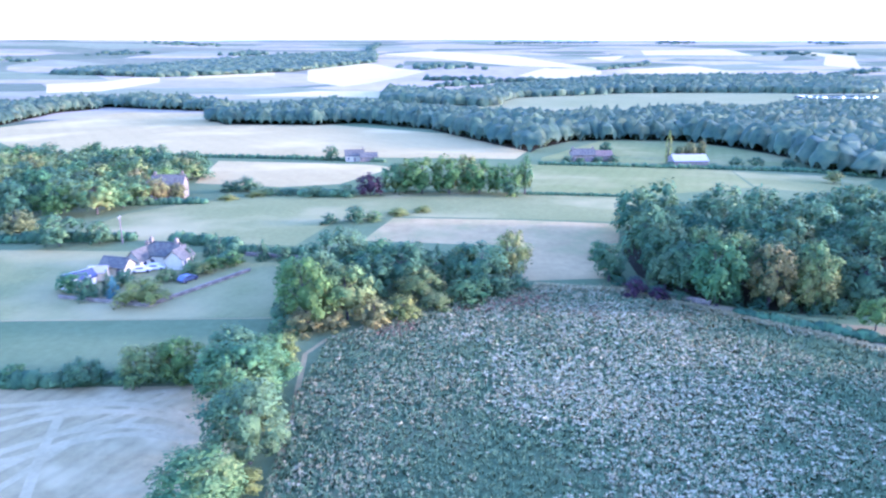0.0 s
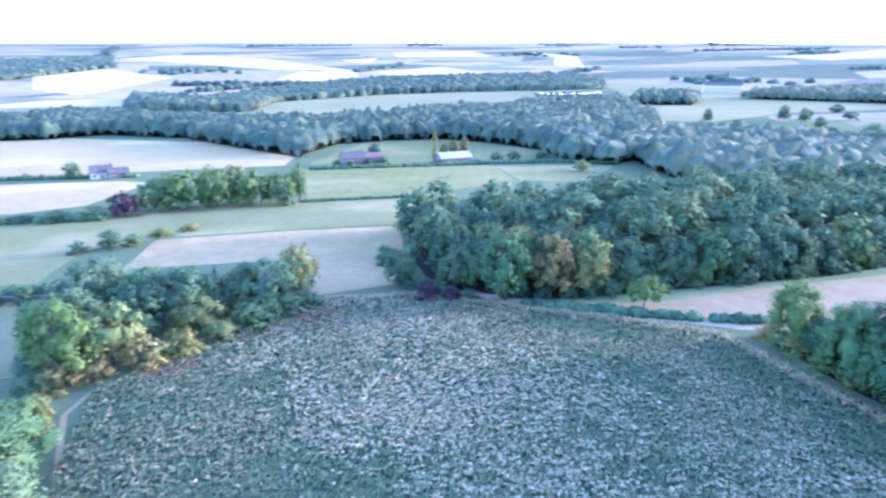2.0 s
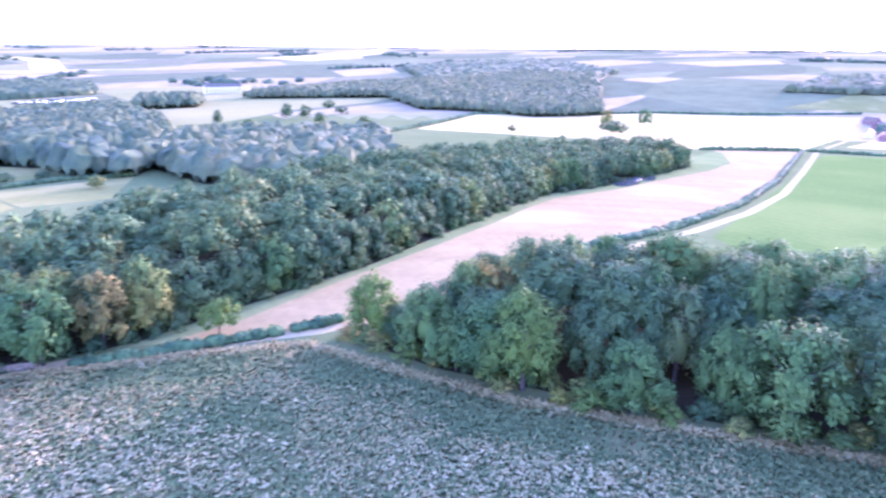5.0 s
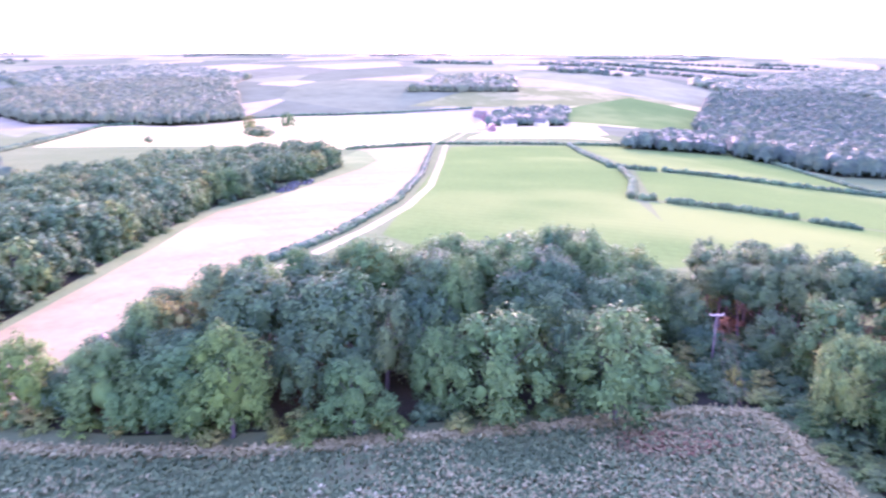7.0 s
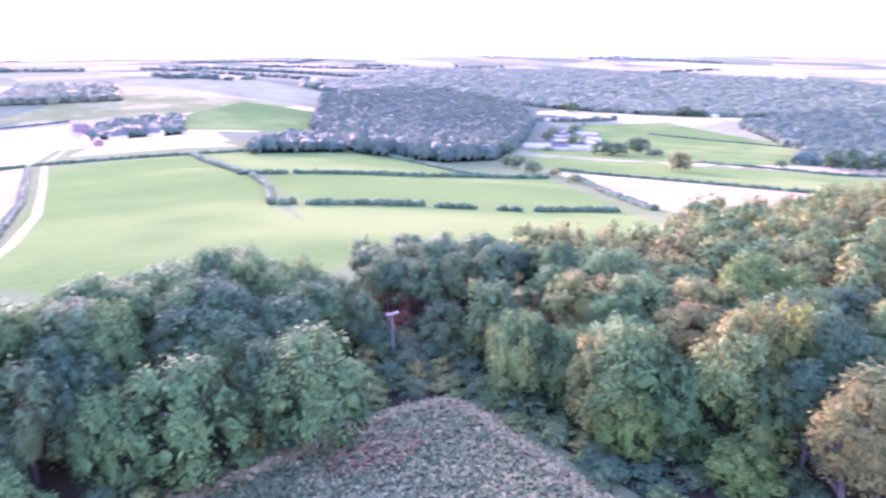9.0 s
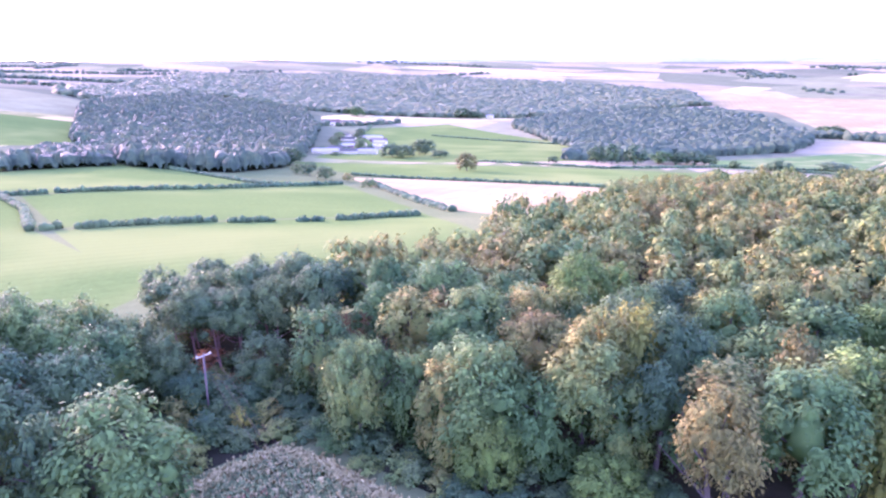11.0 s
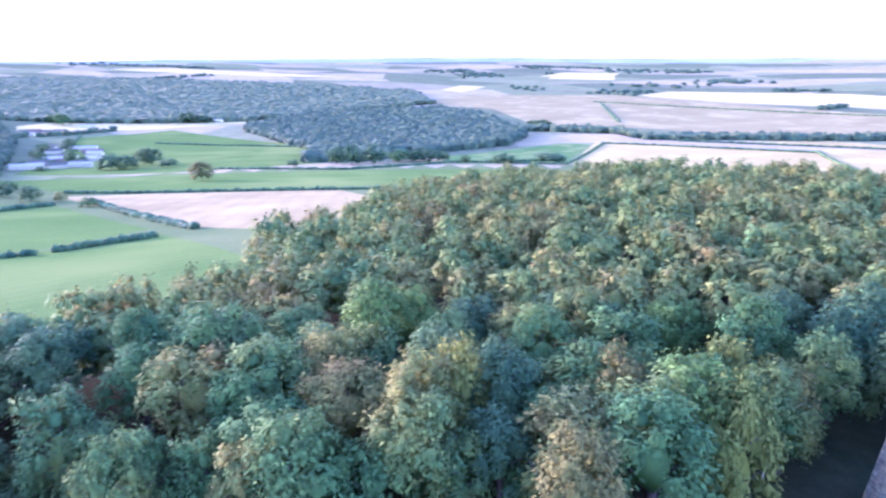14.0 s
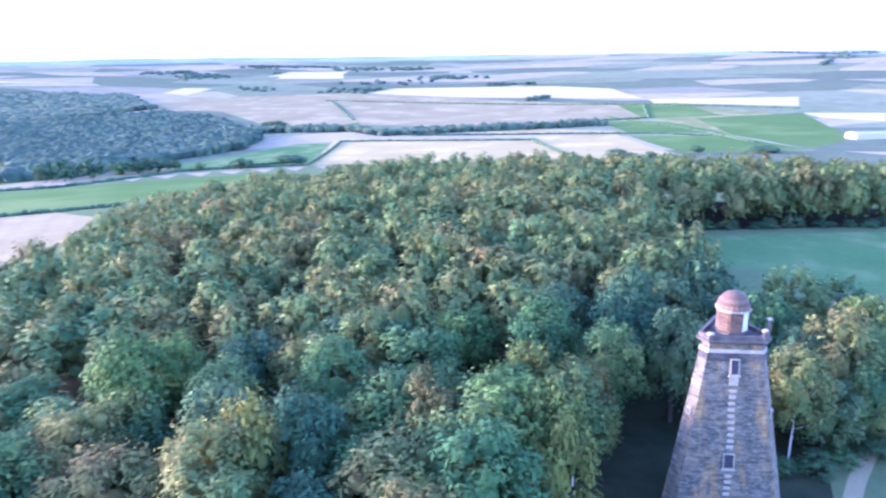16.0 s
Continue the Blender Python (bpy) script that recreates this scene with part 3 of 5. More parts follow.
def trunk_mesh(name, rng, mat, thick=0.022, limbs=5):
    """A tapered trunk with limbs, 1 high."""
    lean = rng.normal(0, 0.02, 2)
    pts = [(lean[0] * h * 3, lean[1] * h * 3, h) for h in (-0.03, 0.02, 0.2, 0.45, 0.75)]
    V, F = tube_arrays(pts, [thick * 1.5, thick, thick * 0.85, thick * 0.6, thick * 0.15])
    for i in range(limbs):
        a, h = rng.uniform(0, 6.28), rng.uniform(0.28, 0.55)
        s = np.array([lean[0] * h * 3, lean[1] * h * 3, h])
        e = s + np.array([0.26 * math.cos(a), 0.26 * math.sin(a), rng.uniform(0.12, 0.25)])
        v, f = tube_arrays([s, (s + e) / 2 + [0, 0, -0.02], e], [thick * 0.5, thick * 0.32, thick * 0.08], 5)
        F = np.concatenate([F, f + len(V)])
        V = np.concatenate([V, v])
    return mesh_from(name, V, F, mat)


rng0 = np.random.default_rng(7)
CROWN = {}
for shape, count, boughs, sprays, size in (("round", 8, 28, 5000, 0.0325), ("bush", 3, 12, 800, 0.06), ("cone", 2, 22, 900, 0.06), ("column", 1, 16, 700, 0.06)):
    CROWN[shape] = [crown_arrays(rng0, boughs, sprays, size, shape, lift=0.04 if shape == "round" else 0.2) for _ in range(count)]
CROWN["broad"] = [crown_arrays(rng0, 24, 2300, 0.047, lumps=7, bough=0.15, lift=0.1) for _ in range(6)]
CROWN["far"] = [crown_arrays(rng0, 20, 900, 0.066, lumps=6, bough=0.16) for _ in range(5)]
TRUNKS = [trunk_mesh("trunk", rng0, M_BARK) for _ in range(3)]
BIRCH_TRUNK = trunk_mesh("birch_trunk", rng0, M_BIRCH, 0.0075, 0)
BIRCH_LIMB = mesh_from("limb", *tube_arrays([(0, 0, 0), (0.1, 0, 0.07), (0.2, 0, 0.17)], [0.004, 0.0028, 0.0008], 5), M_BIRCH)
CACHE = {}


def tree(x, y, height, width, mat=None, shape="round", variant=None, label="broad green broadleaf tree in leaf", name="tree", group="", clear=0.12, trunk=None, z=None):
    """A tree of trunk and crown, on the ground at x, y. clear: the share of the height below the crown."""
    mat = mat or M_LEAF
    away = math.hypot(x - 35, y - 18)
    if shape == "round" and away > 98:
        shape = "far" if away > 140 else "broad"
    v = random.randrange(len(CROWN[shape])) if variant is None else variant % len(CROWN[shape])
    key = (shape, v, mat.name)
    if key not in CACHE:
        points, faces, facing = CROWN[shape][v]
        CACHE[key] = mesh_from("crown", points, faces, mat, facing)
    e = new(name)
    e.matrix_basis = pose(x, y, gz(x, y) - 0.1 if z is None else z, 0, 0, random.uniform(0, 360))
    tagged(e, label, "tree" if shape != "bush" else "bush", group)
    t = new("trunk", trunk or TRUNKS[v % 3])
    t.parent, t.scale = e, (height, height, height)
    for k in range(6 if trunk is BIRCH_TRUNK else 0):
        b = new("limb", BIRCH_LIMB)
        b.parent = t
        b.location, b.rotation_euler = (0, 0, 0.3 + 0.06 * k), (0, 0, 2.4 * k)
    c = new("crown", CACHE[key])
    c.parent = e
    wide = width / 0.92
    c.location, c.scale = (0, 0, height * clear - 0.1 * height * (1 - clear)), (wide, wide * random.uniform(0.88, 1.1), height * (1 - clear) * 1.1)
    return e


def edge_distance(p, poly):
    """How far points lie from a polygon's outline."""
    best = np.full(len(p), 1e9)
    for a, b in zip(poly, poly[1:] + poly[:1]):
        a, b = np.array(a, float), np.array(b, float)
        t = np.clip(((p - a) @ (b - a)) / max(1e-6, (b - a) @ (b - a)), 0, 1)
        best = np.minimum(best, np.linalg.norm(p - a - t[:, None] * (b - a), axis=1))
    return best


def scatter(poly, step, rng, inset=0.0):
    """Points of an uneven grid inside a polygon, some way in from its edge."""
    xs, ys = [p[0] for p in poly], [p[1] for p in poly]
    gx, gy = np.meshgrid(np.arange(min(xs), max(xs), step), np.arange(min(ys), max(ys), step * 0.87))
    gx = gx + (np.arange(gx.shape[0]) % 2)[:, None] * step / 2
    px = (gx + rng.uniform(-0.34, 0.34, gx.shape) * step).ravel()
    py = (gy + rng.uniform(-0.34, 0.34, gx.shape) * step).ravel()
    k = inside(px, py, poly)
    p = np.stack([px[k], py[k]], 1)
    return p[edge_distance(p, poly) > inset] if inset else p


def wood_stuff(name, points, rng, kinds_, height, width, mat, label, clear=None, vary=0.24):
    """Many trees joined into one mass. kinds_: crown shapes as arrays."""
    V, F, N, n = [], [], [], 0
    z = ground(points[:, 0], points[:, 1])
    lift = np.zeros(len(points)) if clear is None else clear
    for (x, y), g, low in zip(points, z, lift):
        v, f, d = kinds_[rng.integers(len(kinds_))]
        a, h, w = rng.uniform(0, 6.28), height * rng.uniform(1 - vary, 1 + vary), width * rng.uniform(1 - vary, 1 + vary)
        c, s = math.cos(a), math.sin(a)
        V.append(np.stack([x + w * (c * v[:, 0] - s * v[:, 1]), y + w * (s * v[:, 0] + c * v[:, 1]), g + h * (low + (1 - low) * v[:, 2]) - 0.02 * h], 1))
        N.append(np.stack([c * d[:, 0] - s * d[:, 1], s * d[:, 0] + c * d[:, 1], d[:, 2]], 1))
        F.append(f + n)
        n += len(v)
    return tagged(new(name, mesh_from(name, np.concatenate(V), np.concatenate(F), mat, np.concatenate(N))), label, "woodland", kind="stuff")


MID = [crown_arrays(rng0, 18, 640, 0.072, lumps=5, bough=0.16) for _ in range(8)]


def dome_arrays(rng, ball):
    """One crown of a distant wood: a lumpy dome 1 high and 1 wide."""
    v, f = ball
    f = f[(v[f][:, :, 2] > -0.5).all(1)]
    used = np.unique(f)
    turn = np.zeros(len(v), int)
    turn[used] = np.arange(len(used))
    d = v[used]
    lump = 1 + 0.16 * np.sin(d @ rng.normal(0, 3.2, 3) + rng.uniform(0, 6.28)) + rng.normal(0, 0.13, len(d))
    p = d * lump[:, None] * [0.5, 0.5, 0.62]
    p[:, 2] += 0.36
    return p, turn[f], unit(0.42 * d + rng.normal(0, 0.24, d.shape) + [0, 0, 0.75])


DOMES, FAR_DOMES = [[dome_arrays(rng0, ball) for _ in range(8)] for ball in (ICO2, ICO1)]
# ---------------------------------------------------------------- single trees, each with its own look
G_, D_, L_, Y_, B_, P_, S_, O_ = M_LEAF, M_LEAF_DARK, M_LEAF_LIGHT, M_LEAF_YELLOW, M_LEAF_BROWN, M_LEAF_PURPLE, M_LEAF_BLUE, M_LEAF_ORANGE
LOOK = {"G": (G_, "mid-green"), "D": (D_, "dark green"), "L": (L_, "light green"), "M": (M_LEAF_MID, "fresh green"), "Y": (Y_, "yellowing"), "B": (B_, "bronze-brown"), "P": (P_, "dark purple"), "S": (S_, "blue-green"), "O": (O_, "orange-brown")}
PLACED = []


def stand(rows, place, shape="round", group="", clear=0.06):
    """Trees from rows of x, y, height, width and look."""
    what = {"round": "broadleaf tree", "bush": "rounded bush", "cone": "pointed conifer", "column": "tall narrow poplar"}[shape]
    name = {"round": "tree", "bush": "bush", "cone": "conifer", "column": "poplar"}[shape]
    for x, y, h, w, c in rows:
        m, word = LOOK[c]
        big = "large " if h > 13 else "small " if h < 5 and shape == "round" else ""
        tree(x, y, h, w, m, shape, label=f"{big}{word} {what} {place}", name=name, group=group, clear=clear)
        PLACED.append((x, y, w))


stand([(-23, 74, 11.4, 10.4, "D"), (-28, 87, 10.5, 11.8, "G"), (-31, 96, 9.2, 9.4, "D"), (-26, 65, 7.8, 11, "G"), (-25, 80, 8, 8, "G"), (-25, 91, 8.5, 7.5, "G"), (-26.5, 98, 7, 7, "M")], "beside the grey stubble field", group="field edge trees")
stand([(-22, 69, 3.2, 4, "Y"), (-25, 104, 4.8, 4.2, "Y"), (-24, 100, 3, 3, "Y")], "at the foot of the field edge trees", "bush")
stand([(-53, 95, 4.5, 6.4, "D"), (-44, 96, 6.3, 8, "G"), (-39, 96, 7.7, 7, "L"), (-35, 95, 4, 5, "D"), (-64, 96, 3.5, 4, "G")], "in the hedge by the pasture", clear=0.02)
stand([(-24, 117, 13.6, 11.6, "L"), (-17, 118, 11.2, 10.5, "G"), (-22, 142, 11.9, 12.5, "D"), (-8, 132, 11.3, 11.7, "D"), (-4, 127, 7.2, 9.2, "G"), (7, 133, 10.8, 11.7, "D"), (14, 138, 11.8, 8.3, "G"),
       (-1, 135, 9, 9, "D"), (-14, 128, 9.5, 10, "D"), (-14, 138, 10, 10, "G"), (4, 140, 8, 9, "G"), (-24, 128, 11, 10, "D")], "in the clump above the weedy field", group="clump of field trees", clear=0.02)
stand([(-12, 116, 6, 6.7, "G"), (-7, 118, 5.6, 5.8, "Y"), (5, 126, 6.1, 9.2, "G"), (11, 130, 5.2, 6.3, "D"), (-24, 112, 5.5, 6.6, "B"), (-27, 113, 4.1, 5.8, "G"), (-1, 122, 4.5, 6, "G"), (-19, 113, 4.4, 5, "B"), (15, 133, 3.6, 5, "D")], "along the edge of the weedy field", "bush")
stand([(34, 138, 9.6, 7.4, "D")], "alone beside the field corner", clear=0.14)
stand([(37, 129, 4.9, 4.9, "P"), (35, 134, 3, 2.8, "D"), (41, 127, 3.5, 4, "P")], "beside the lane at the wood corner", "bush")
stand([(51, 124, 14.5, 12, "M"), (48, 132, 12, 9, "D"), (60, 123, 13.5, 10, "B"), (68, 122, 13, 9, "G"), (49, 148, 13, 10, "D"), (50, 165, 12, 10, "D"), (46, 140, 12.5, 10, "D"), (53, 139, 13.5, 10, "G"), (57, 149, 13.5, 11, "D"), (47, 156, 12.5, 10, "D"), (44, 133, 8.5, 8, "D"), (57, 131, 14, 10, "G"), (56, 160, 13, 10, "D"), (64, 130, 14, 10, "D")], "fronting the northern wood", group="wood edge trees", clear=0.02)
stand([(-31, 188, 3.8, 5.3, "D"), (-24, 190, 5.7, 6.8, "D"), (-19, 191, 3.8, 5.3, "G"), (-13, 198, 2.6, 6, "Y"), (-6, 202, 2.4, 5, "Y")], "in the spur of shrubs on the pasture", "bush")
stand([(-52, 157, 6.9, 4.2, "D"), (-41, 155, 5.6, 3.6, "D"), (-57, 152, 5.4, 3.9, "D"), (-55, 159, 4.6, 3, "D"), (-64.5, 131, 5.6, 3.4, "S"), (-67, 134, 5.6, 3.4, "D"), (-71, 134, 5.4, 3.6, "D")], "in the cottage garden", "cone", clear=0.02)
stand([(-36, 154, 4.5, 4, "D"), (-58, 128.5, 6.2, 10, "Y"), (-70, 131, 5.4, 5, "D"), (-75, 135, 5.8, 6, "M"), (-66, 139, 4.4, 5, "D"), (-58, 141, 3.6, 5, "G"), (-53, 145, 4, 7, "G"), (-50, 148, 4.4, 5, "L"), (-47, 152, 4.2, 5, "L"), (-60, 136, 3, 4, "G")], "in the cottage garden", "bush")
stand([(-55, 347, 8.2, 6.5, "D"), (27, 231, 14.4, 5.5, "G"), (88, 384, 7.4, 8, "D"), (149, 336, 5.5, 7.4, "D"), (139, 334, 5.4, 7.3, "D"), (164, 335, 4.9, 7, "D"), (-76, 361, 3, 3, "D"), (160, 287, 6, 7, "G"), (-225, 395, 7, 8, "D"), (-180, 390, 6, 7, "D")], "in the hedges of the farm", clear=0.04)
stand([(464, 580, 15, 11, "D"), (554, 578, 17, 16, "D"), (570, 566, 16, 14, "D"), (531, 510, 12, 14, "D"), (496, 424, 14, 13, "D"), (395, 450, 12, 14, "G"), (636, 573, 11, 16, "D"), (350, 470, 11, 12, "D"), (430, 500, 11, 13, "G"), (690, 640, 12, 16, "D"), (470, 470, 9, 12, "D")], "standing in the park", group="parkland trees", clear=0.0)
stand([(109, 343, 16, 4, "Y")], "beside the farm", "column")
stand([(60, 341, 4, 6, "D"), (66, 340, 3, 5, "G"), (75, 342, 3.5, 6, "D"), (83, 344, 4.5, 6, "D"), (106, 330, 3, 6, "D"), (126, 329, 3, 5, "D")], "in the hedges of the farm", "bush")
stand([(126, 362, 10, 7, "B"), (133, 366, 10.5, 7, "B"), (120, 360, 8, 6, "B")], "behind the farm barn")
stand([(-16, 234, 11.4, 11, "G"), (-7, 233, 13.7, 12.8, "L"), (2, 232, 14.1, 12.7, "L"), (12, 232, 13.1, 12.7, "L"), (21, 231, 11.3, 11, "L"), (22, 227, 6.5, 6, "D"), (-12, 240, 12, 11, "G"), (8, 240, 13, 11, "G"), (-24, 230, 8.4, 9.9, "P")], "in the copse between the fields", group="copse trees", clear=-0.06)
stand([(-68, 243, 6.4, 9.9, "D"), (-74, 244, 4.9, 8, "D"), (-42, 230, 4.5, 9, "D"), (-32, 228, 5.4, 8, "D"), (-52, 234, 3, 8, "D"), (-58, 235, 3, 7.6, "G"), (-46, 238, 2.6, 8, "Y"), (-62, 232, 2.4, 8, "Y"), (-70, 226, 2.2, 7, "Y")], "on the bank above the pasture", "bush")
stand([(-103, 206, 12.6, 14.7, "G"), (-119, 217, 12, 13.7, "D"), (-95, 169, 9.52, 9.66, "D"), (-86, 171, 6.44, 7.88, "D"), (-125, 276, 12, 13.7, "G"), (-146, 280, 13.7, 13.7, "D"), (-115, 290, 11.2, 13.7, "G"), (-180, 326, 14, 14.7, "D"), (-155, 318, 13.9, 9.45, "D"), (-105, 240, 9.8, 9.45, "B"), (-110, 178, 8.4, 10.5, "B"), (-130, 235, 12.6, 13.7, "D")], "in the trees round the hamlet", group="hamlet trees", clear=0.02)
stand([(-140, 255, 12.6, 13.7, "G"), (-118, 255, 11.2, 11.6, "L"), (-104, 262, 11.2, 11.6, "D"), (-98, 280, 11.2, 10.5, "D"), (-160, 250, 12.6, 13.7, "D"), (-135, 205, 11.2, 12.6, "D"), (-170, 290, 12.6, 14.7, "G"), (-100, 222, 7, 6.3, "L"), (-150, 225, 12.6, 13.7, "G"), (-92, 224, 9, 8, "G"), (-86, 226, 7, 6, "B"), (-100, 228, 9, 8, "D")], "in the trees round the hamlet", group="hamlet trees", clear=0.02)
stand([(73, 111, 6.9, 6.2, "L")], "alone on the verge of the lane", clear=0.18)
stand([(86, 89, 13, 9.5, "L"), (84, 61, 16, 11, "L"), (84, 72, 9.3, 7.7, "M"), (86, 46, 11.4, 8.8, "M"), (92, 28, 16, 14, "M"), (92, 13, 16.6, 14, "M"), (92, 36, 14.7, 7.5, "M"), (95, 18, 16, 6.5, "D"), (146, 80, 7.2, 6.2, "D"), (90, 79, 12, 8.5, "D"), (92, 54, 14, 9, "D"), (88, 84, 7.5, 8, "D"), (94, 84, 8, 8, "D"), (100, 79, 13, 9, "D"), (90, 71, 13, 9.5, "D"), (97, 72, 14.5, 10, "G"), (106, 79, 13.5, 9, "D"), (108, 72, 15, 10, "G"), (99, 44, 16, 9, "D"), (95, 48, 14.5, 8, "D"), (101, 38, 16, 9, "D"), (125, 3, 14, 9, "D"), (127, -2, 12.5, 8, "D"), (119, -2, 11, 8, "D")], "fronting the eastern wood", group="wood edge trees", clear=0.02)
stand([(84, 51, 4.9, 5.2, "L"), (83, 80, 4, 5, "L"), (84, 67, 4, 4, "G"), (86, 41, 4, 4, "L"), (83, 55, 3, 3, "Y"), (82, 63, 3.4, 4, "G"), (88, 33, 3.4, 4, "G"), (84, 93, 3, 4, "G"), (92, 22, 3, 4, "G"), (103, -5, 4.5, 2.9, "Y"), (108, -9, 5, 5, "D")], "at the foot of the eastern wood", "bush")
stand([(104, -1, 5, 5, "D"), (101, -3, 3, 4, "D"), (103, -9, 4, 4.5, "G"), (107, -5, 5, 5, "D"), (109, -16, 6, 6, "G"), (106, -13, 5, 5, "D"), (100, -13, 4, 5, "D"), (112, -7, 5, 6, "D"), (116, -4, 5, 6, "D"), (111, -1, 5, 6, "G"), (100, 3, 3.5, 4.5, "G")], "at the foot of the eastern wood", "bush")
stand([(84, -19, 13, 8, "M"), (78, -18, 14, 8, "G"), (69, -24, 13, 9, "M"), (76, -24, 15, 8, "G"), (90, -17, 13, 8, "M"), (63, -29, 13, 8, "G"), (97, -17, 12, 8, "G")], "along the edge of the southern wood", group="wood edge trees", clear=0.02)
stand([(111, -13, 9.7, 9, "D"), (113, -3, 7, 8, "D"), (120, -2, 8, 8, "D"), (71, -17, 10, 6.5, "L"), (60, -23, 7, 8, "L"), (66, -35.5, 19.5, 8, "Y"), (64, -47, 13.5, 7, "M"), (72, -44, 16, 8, "M"), (52, -44, 18, 8, "B"), (40, -42, 19, 8.5, "Y"), (57, -36, 15, 8, "M"), (80, -42, 16.5, 10, "G")], "in the southern wood", group="wood edge trees", clear=0.02)
stand([(122, -8, 3, 5, "O"), (127, -12, 3.5, 5, "O"), (116, -11, 2.5, 4, "O"), (138, -8, 8, 9, "D"), (133, -3, 8, 9, "D"), (126, -2, 7, 8, "D"), (140, -15, 8, 9, "B"), (143, -22, 8, 9, "D"), (146, -28, 9, 10, "D"), (136, -26, 7, 8, "D"), (148, -14, 8, 9, "D"), (130, -29, 7, 8, "D"), (140, -32, 8, 9, "D")], "in the gap between the woods", "bush")
stand([(645, -330, 19, 28, "D"), (534, -270, 10.5, 10, "D"), (519, -273, 13, 14, "D"), (481, -263, 12, 15.5, "D"), (459, -269, 7.5, 9.5, "G"), (415, -255, 6.5, 12, "G"), (503, -434, 20, 24, "B"), (760, -566, 18, 30, "D"), (801, -630, 24, 32, "D"), (725, -600, 12, 24, "D"), (354, -770, 13, 28, "D"), (310, -817, 12, 38, "D"), (397, -754, 11, 13, "D"), (501, -1342, 16, 36, "D"), (530, -1374, 13, 30, "D"), (-75, -812, 13, 28, "D"), (-108, -791, 11, 16, "D"), (-90, -800, 9, 18, "D"), (-181, -884, 12, 18, "D")], "in a hedgerow between far fields", group="hedgerow trees", clear=0.03)
stand([(-264, -898, 10, 44, "D"), (575, 320, 8, 9, "D"), (640, 246, 14, 20, "D"), (660, 262, 12, 16, "D"), (760, 300, 20, 16, "G"), (800, 270, 22, 16, "G"), (880, -600, 12, 18, "D"), (925, -575, 11, 17, "M"), (940, -625, 12, 18, "D"), (985, -610, 13, 20, "D"), (1000, -665, 12, 18, "M"), (1035, -640, 13, 20, "D"), (1085, -690, 13, 22, "D"), (1110, -745, 13, 22, "D"), (1130, -715, 12, 20, "M"), (1180, -800, 14, 24, "D"), (860, -545, 11, 18, "D")], "in a hedgerow between far fields", group="hedgerow trees", clear=0.03)
stand([(535, -684, 25, 23, "D"), (512, -682, 26, 23, "D"), (496, -703, 25, 30, "D"), (484, -749, 18, 30, "M"), (465, -757, 17, 30, "D"), (449, -766, 18, 32, "D"), (440, -780, 14, 22, "D"), (567, -640, 9, 14, "D"), (499, -1341, 18, 34, "D")], "before the far southern wood", group="far wood edge trees", clear=0.0)
stand([(902, -599, 19, 15, "D"), (766, -552, 20, 32, "D"), (746, -553, 12, 17, "G"), (794, -637, 25, 31, "D"), (776, -590, 15, 20, "D"), (1500, -1022, 30, 40, "M"), (1560, -1045, 20, 40, "M"), (1415, -1194, 16, 34, "D"), (1384, -1223, 16, 46, "D"), (1333, -1227, 28, 50, "D"), (1300, -1243, 20, 36, "D"), (1440, -1160, 12, 30, "D"), (885, -520, 9, 16, "D"), (1040, -700, 12, 20, "D"), (960, -640, 12, 18, "D"), (820, -500, 6, 16, "D")], "among the farm buildings", group="farm trees", clear=0.0)
stand([(10, -58.5, 3.6, 4.5, "D"), (6.5, -60.5, 3, 4.5, "G"), (1.5, -62.5, 3.4, 5, "D"), (-4, -64.5, 3, 5, "D"), (14, -58, 2.6, 3.6, "D")], "at the foot of the tower trees", "bush")
stand([(5, -68, 17.5, 11, "G"), (12, -74, 18, 11, "G"), (-4, -80, 15, 10, "L"), (1, -92, 15, 11, "G"), (16, -88, 17, 11, "D"), (-8, -96, 12, 9, "G"), (-12, -78, 9, 7, "D"), (-2, -62, 6, 5, "D"), (24, -68, 17, 10, "D"), (31, -71, 18, 10, "D"), (28, -78, 18, 10, "D"), (37, -74, 17, 10, "D"), (22, -82, 17, 10, "D"), (41, -62, 17, 9, "M"), (44, -52, 16, 9, "M"), (19, -69, 12, 7, "D"), (10, -67, 15, 8, "D"), (15, -63, 13.5, 7, "D"), (0, -72, 13, 9, "G"), (8, -62, 11, 8, "D"), (3, -64, 11, 8, "G"), (-4, -67, 11, 8, "D"), (42, -56, 17, 9, "Y"), (36, -56, 15, 8, "G")], "beside the stone tower", group="trees by the tower", clear=0.1)
for x, y, h, w in ((12.5, -59.5, 15.5, 8), (37.5, -51.5, 15.5, 7.5), (33, -62, 17, 8)):
    tree(x, y, h, w, M_LEAF, label="silver birch with a white trunk near the tower", name="birch", trunk=BIRCH_TRUNK, clear=0.3, group="birches")
    PLACED.append((x, y, w))
PINE_TRUNK = trunk_mesh("pine_trunk", rng0, M_PINE, 0.014, 7)
for x, y, h in ((118, -19, 16), (124, -18, 17), (130, -15, 16), (114, -24, 17), (122, -25, 17), (132, -22, 16), (138, -17, 15), (127, -10, 15), (119, -14, 15), (134, -10, 15), (126, -22, 16), (117, -28, 16), (128, -29, 16), (136, -14, 14), (123, -12, 14), (142, -20, 15), (145, -12, 14)):
    tree(x, y, h, 8.5, M_LEAF_DARK, label="tall pine with a bare reddish trunk at the wood gap", name="pine", trunk=PINE_TRUNK, clear=0.4, group="pines")
    PLACED.append((x, y, 9))


# ---------------------------------------------------------------- woods
rw = np.random.default_rng(21)
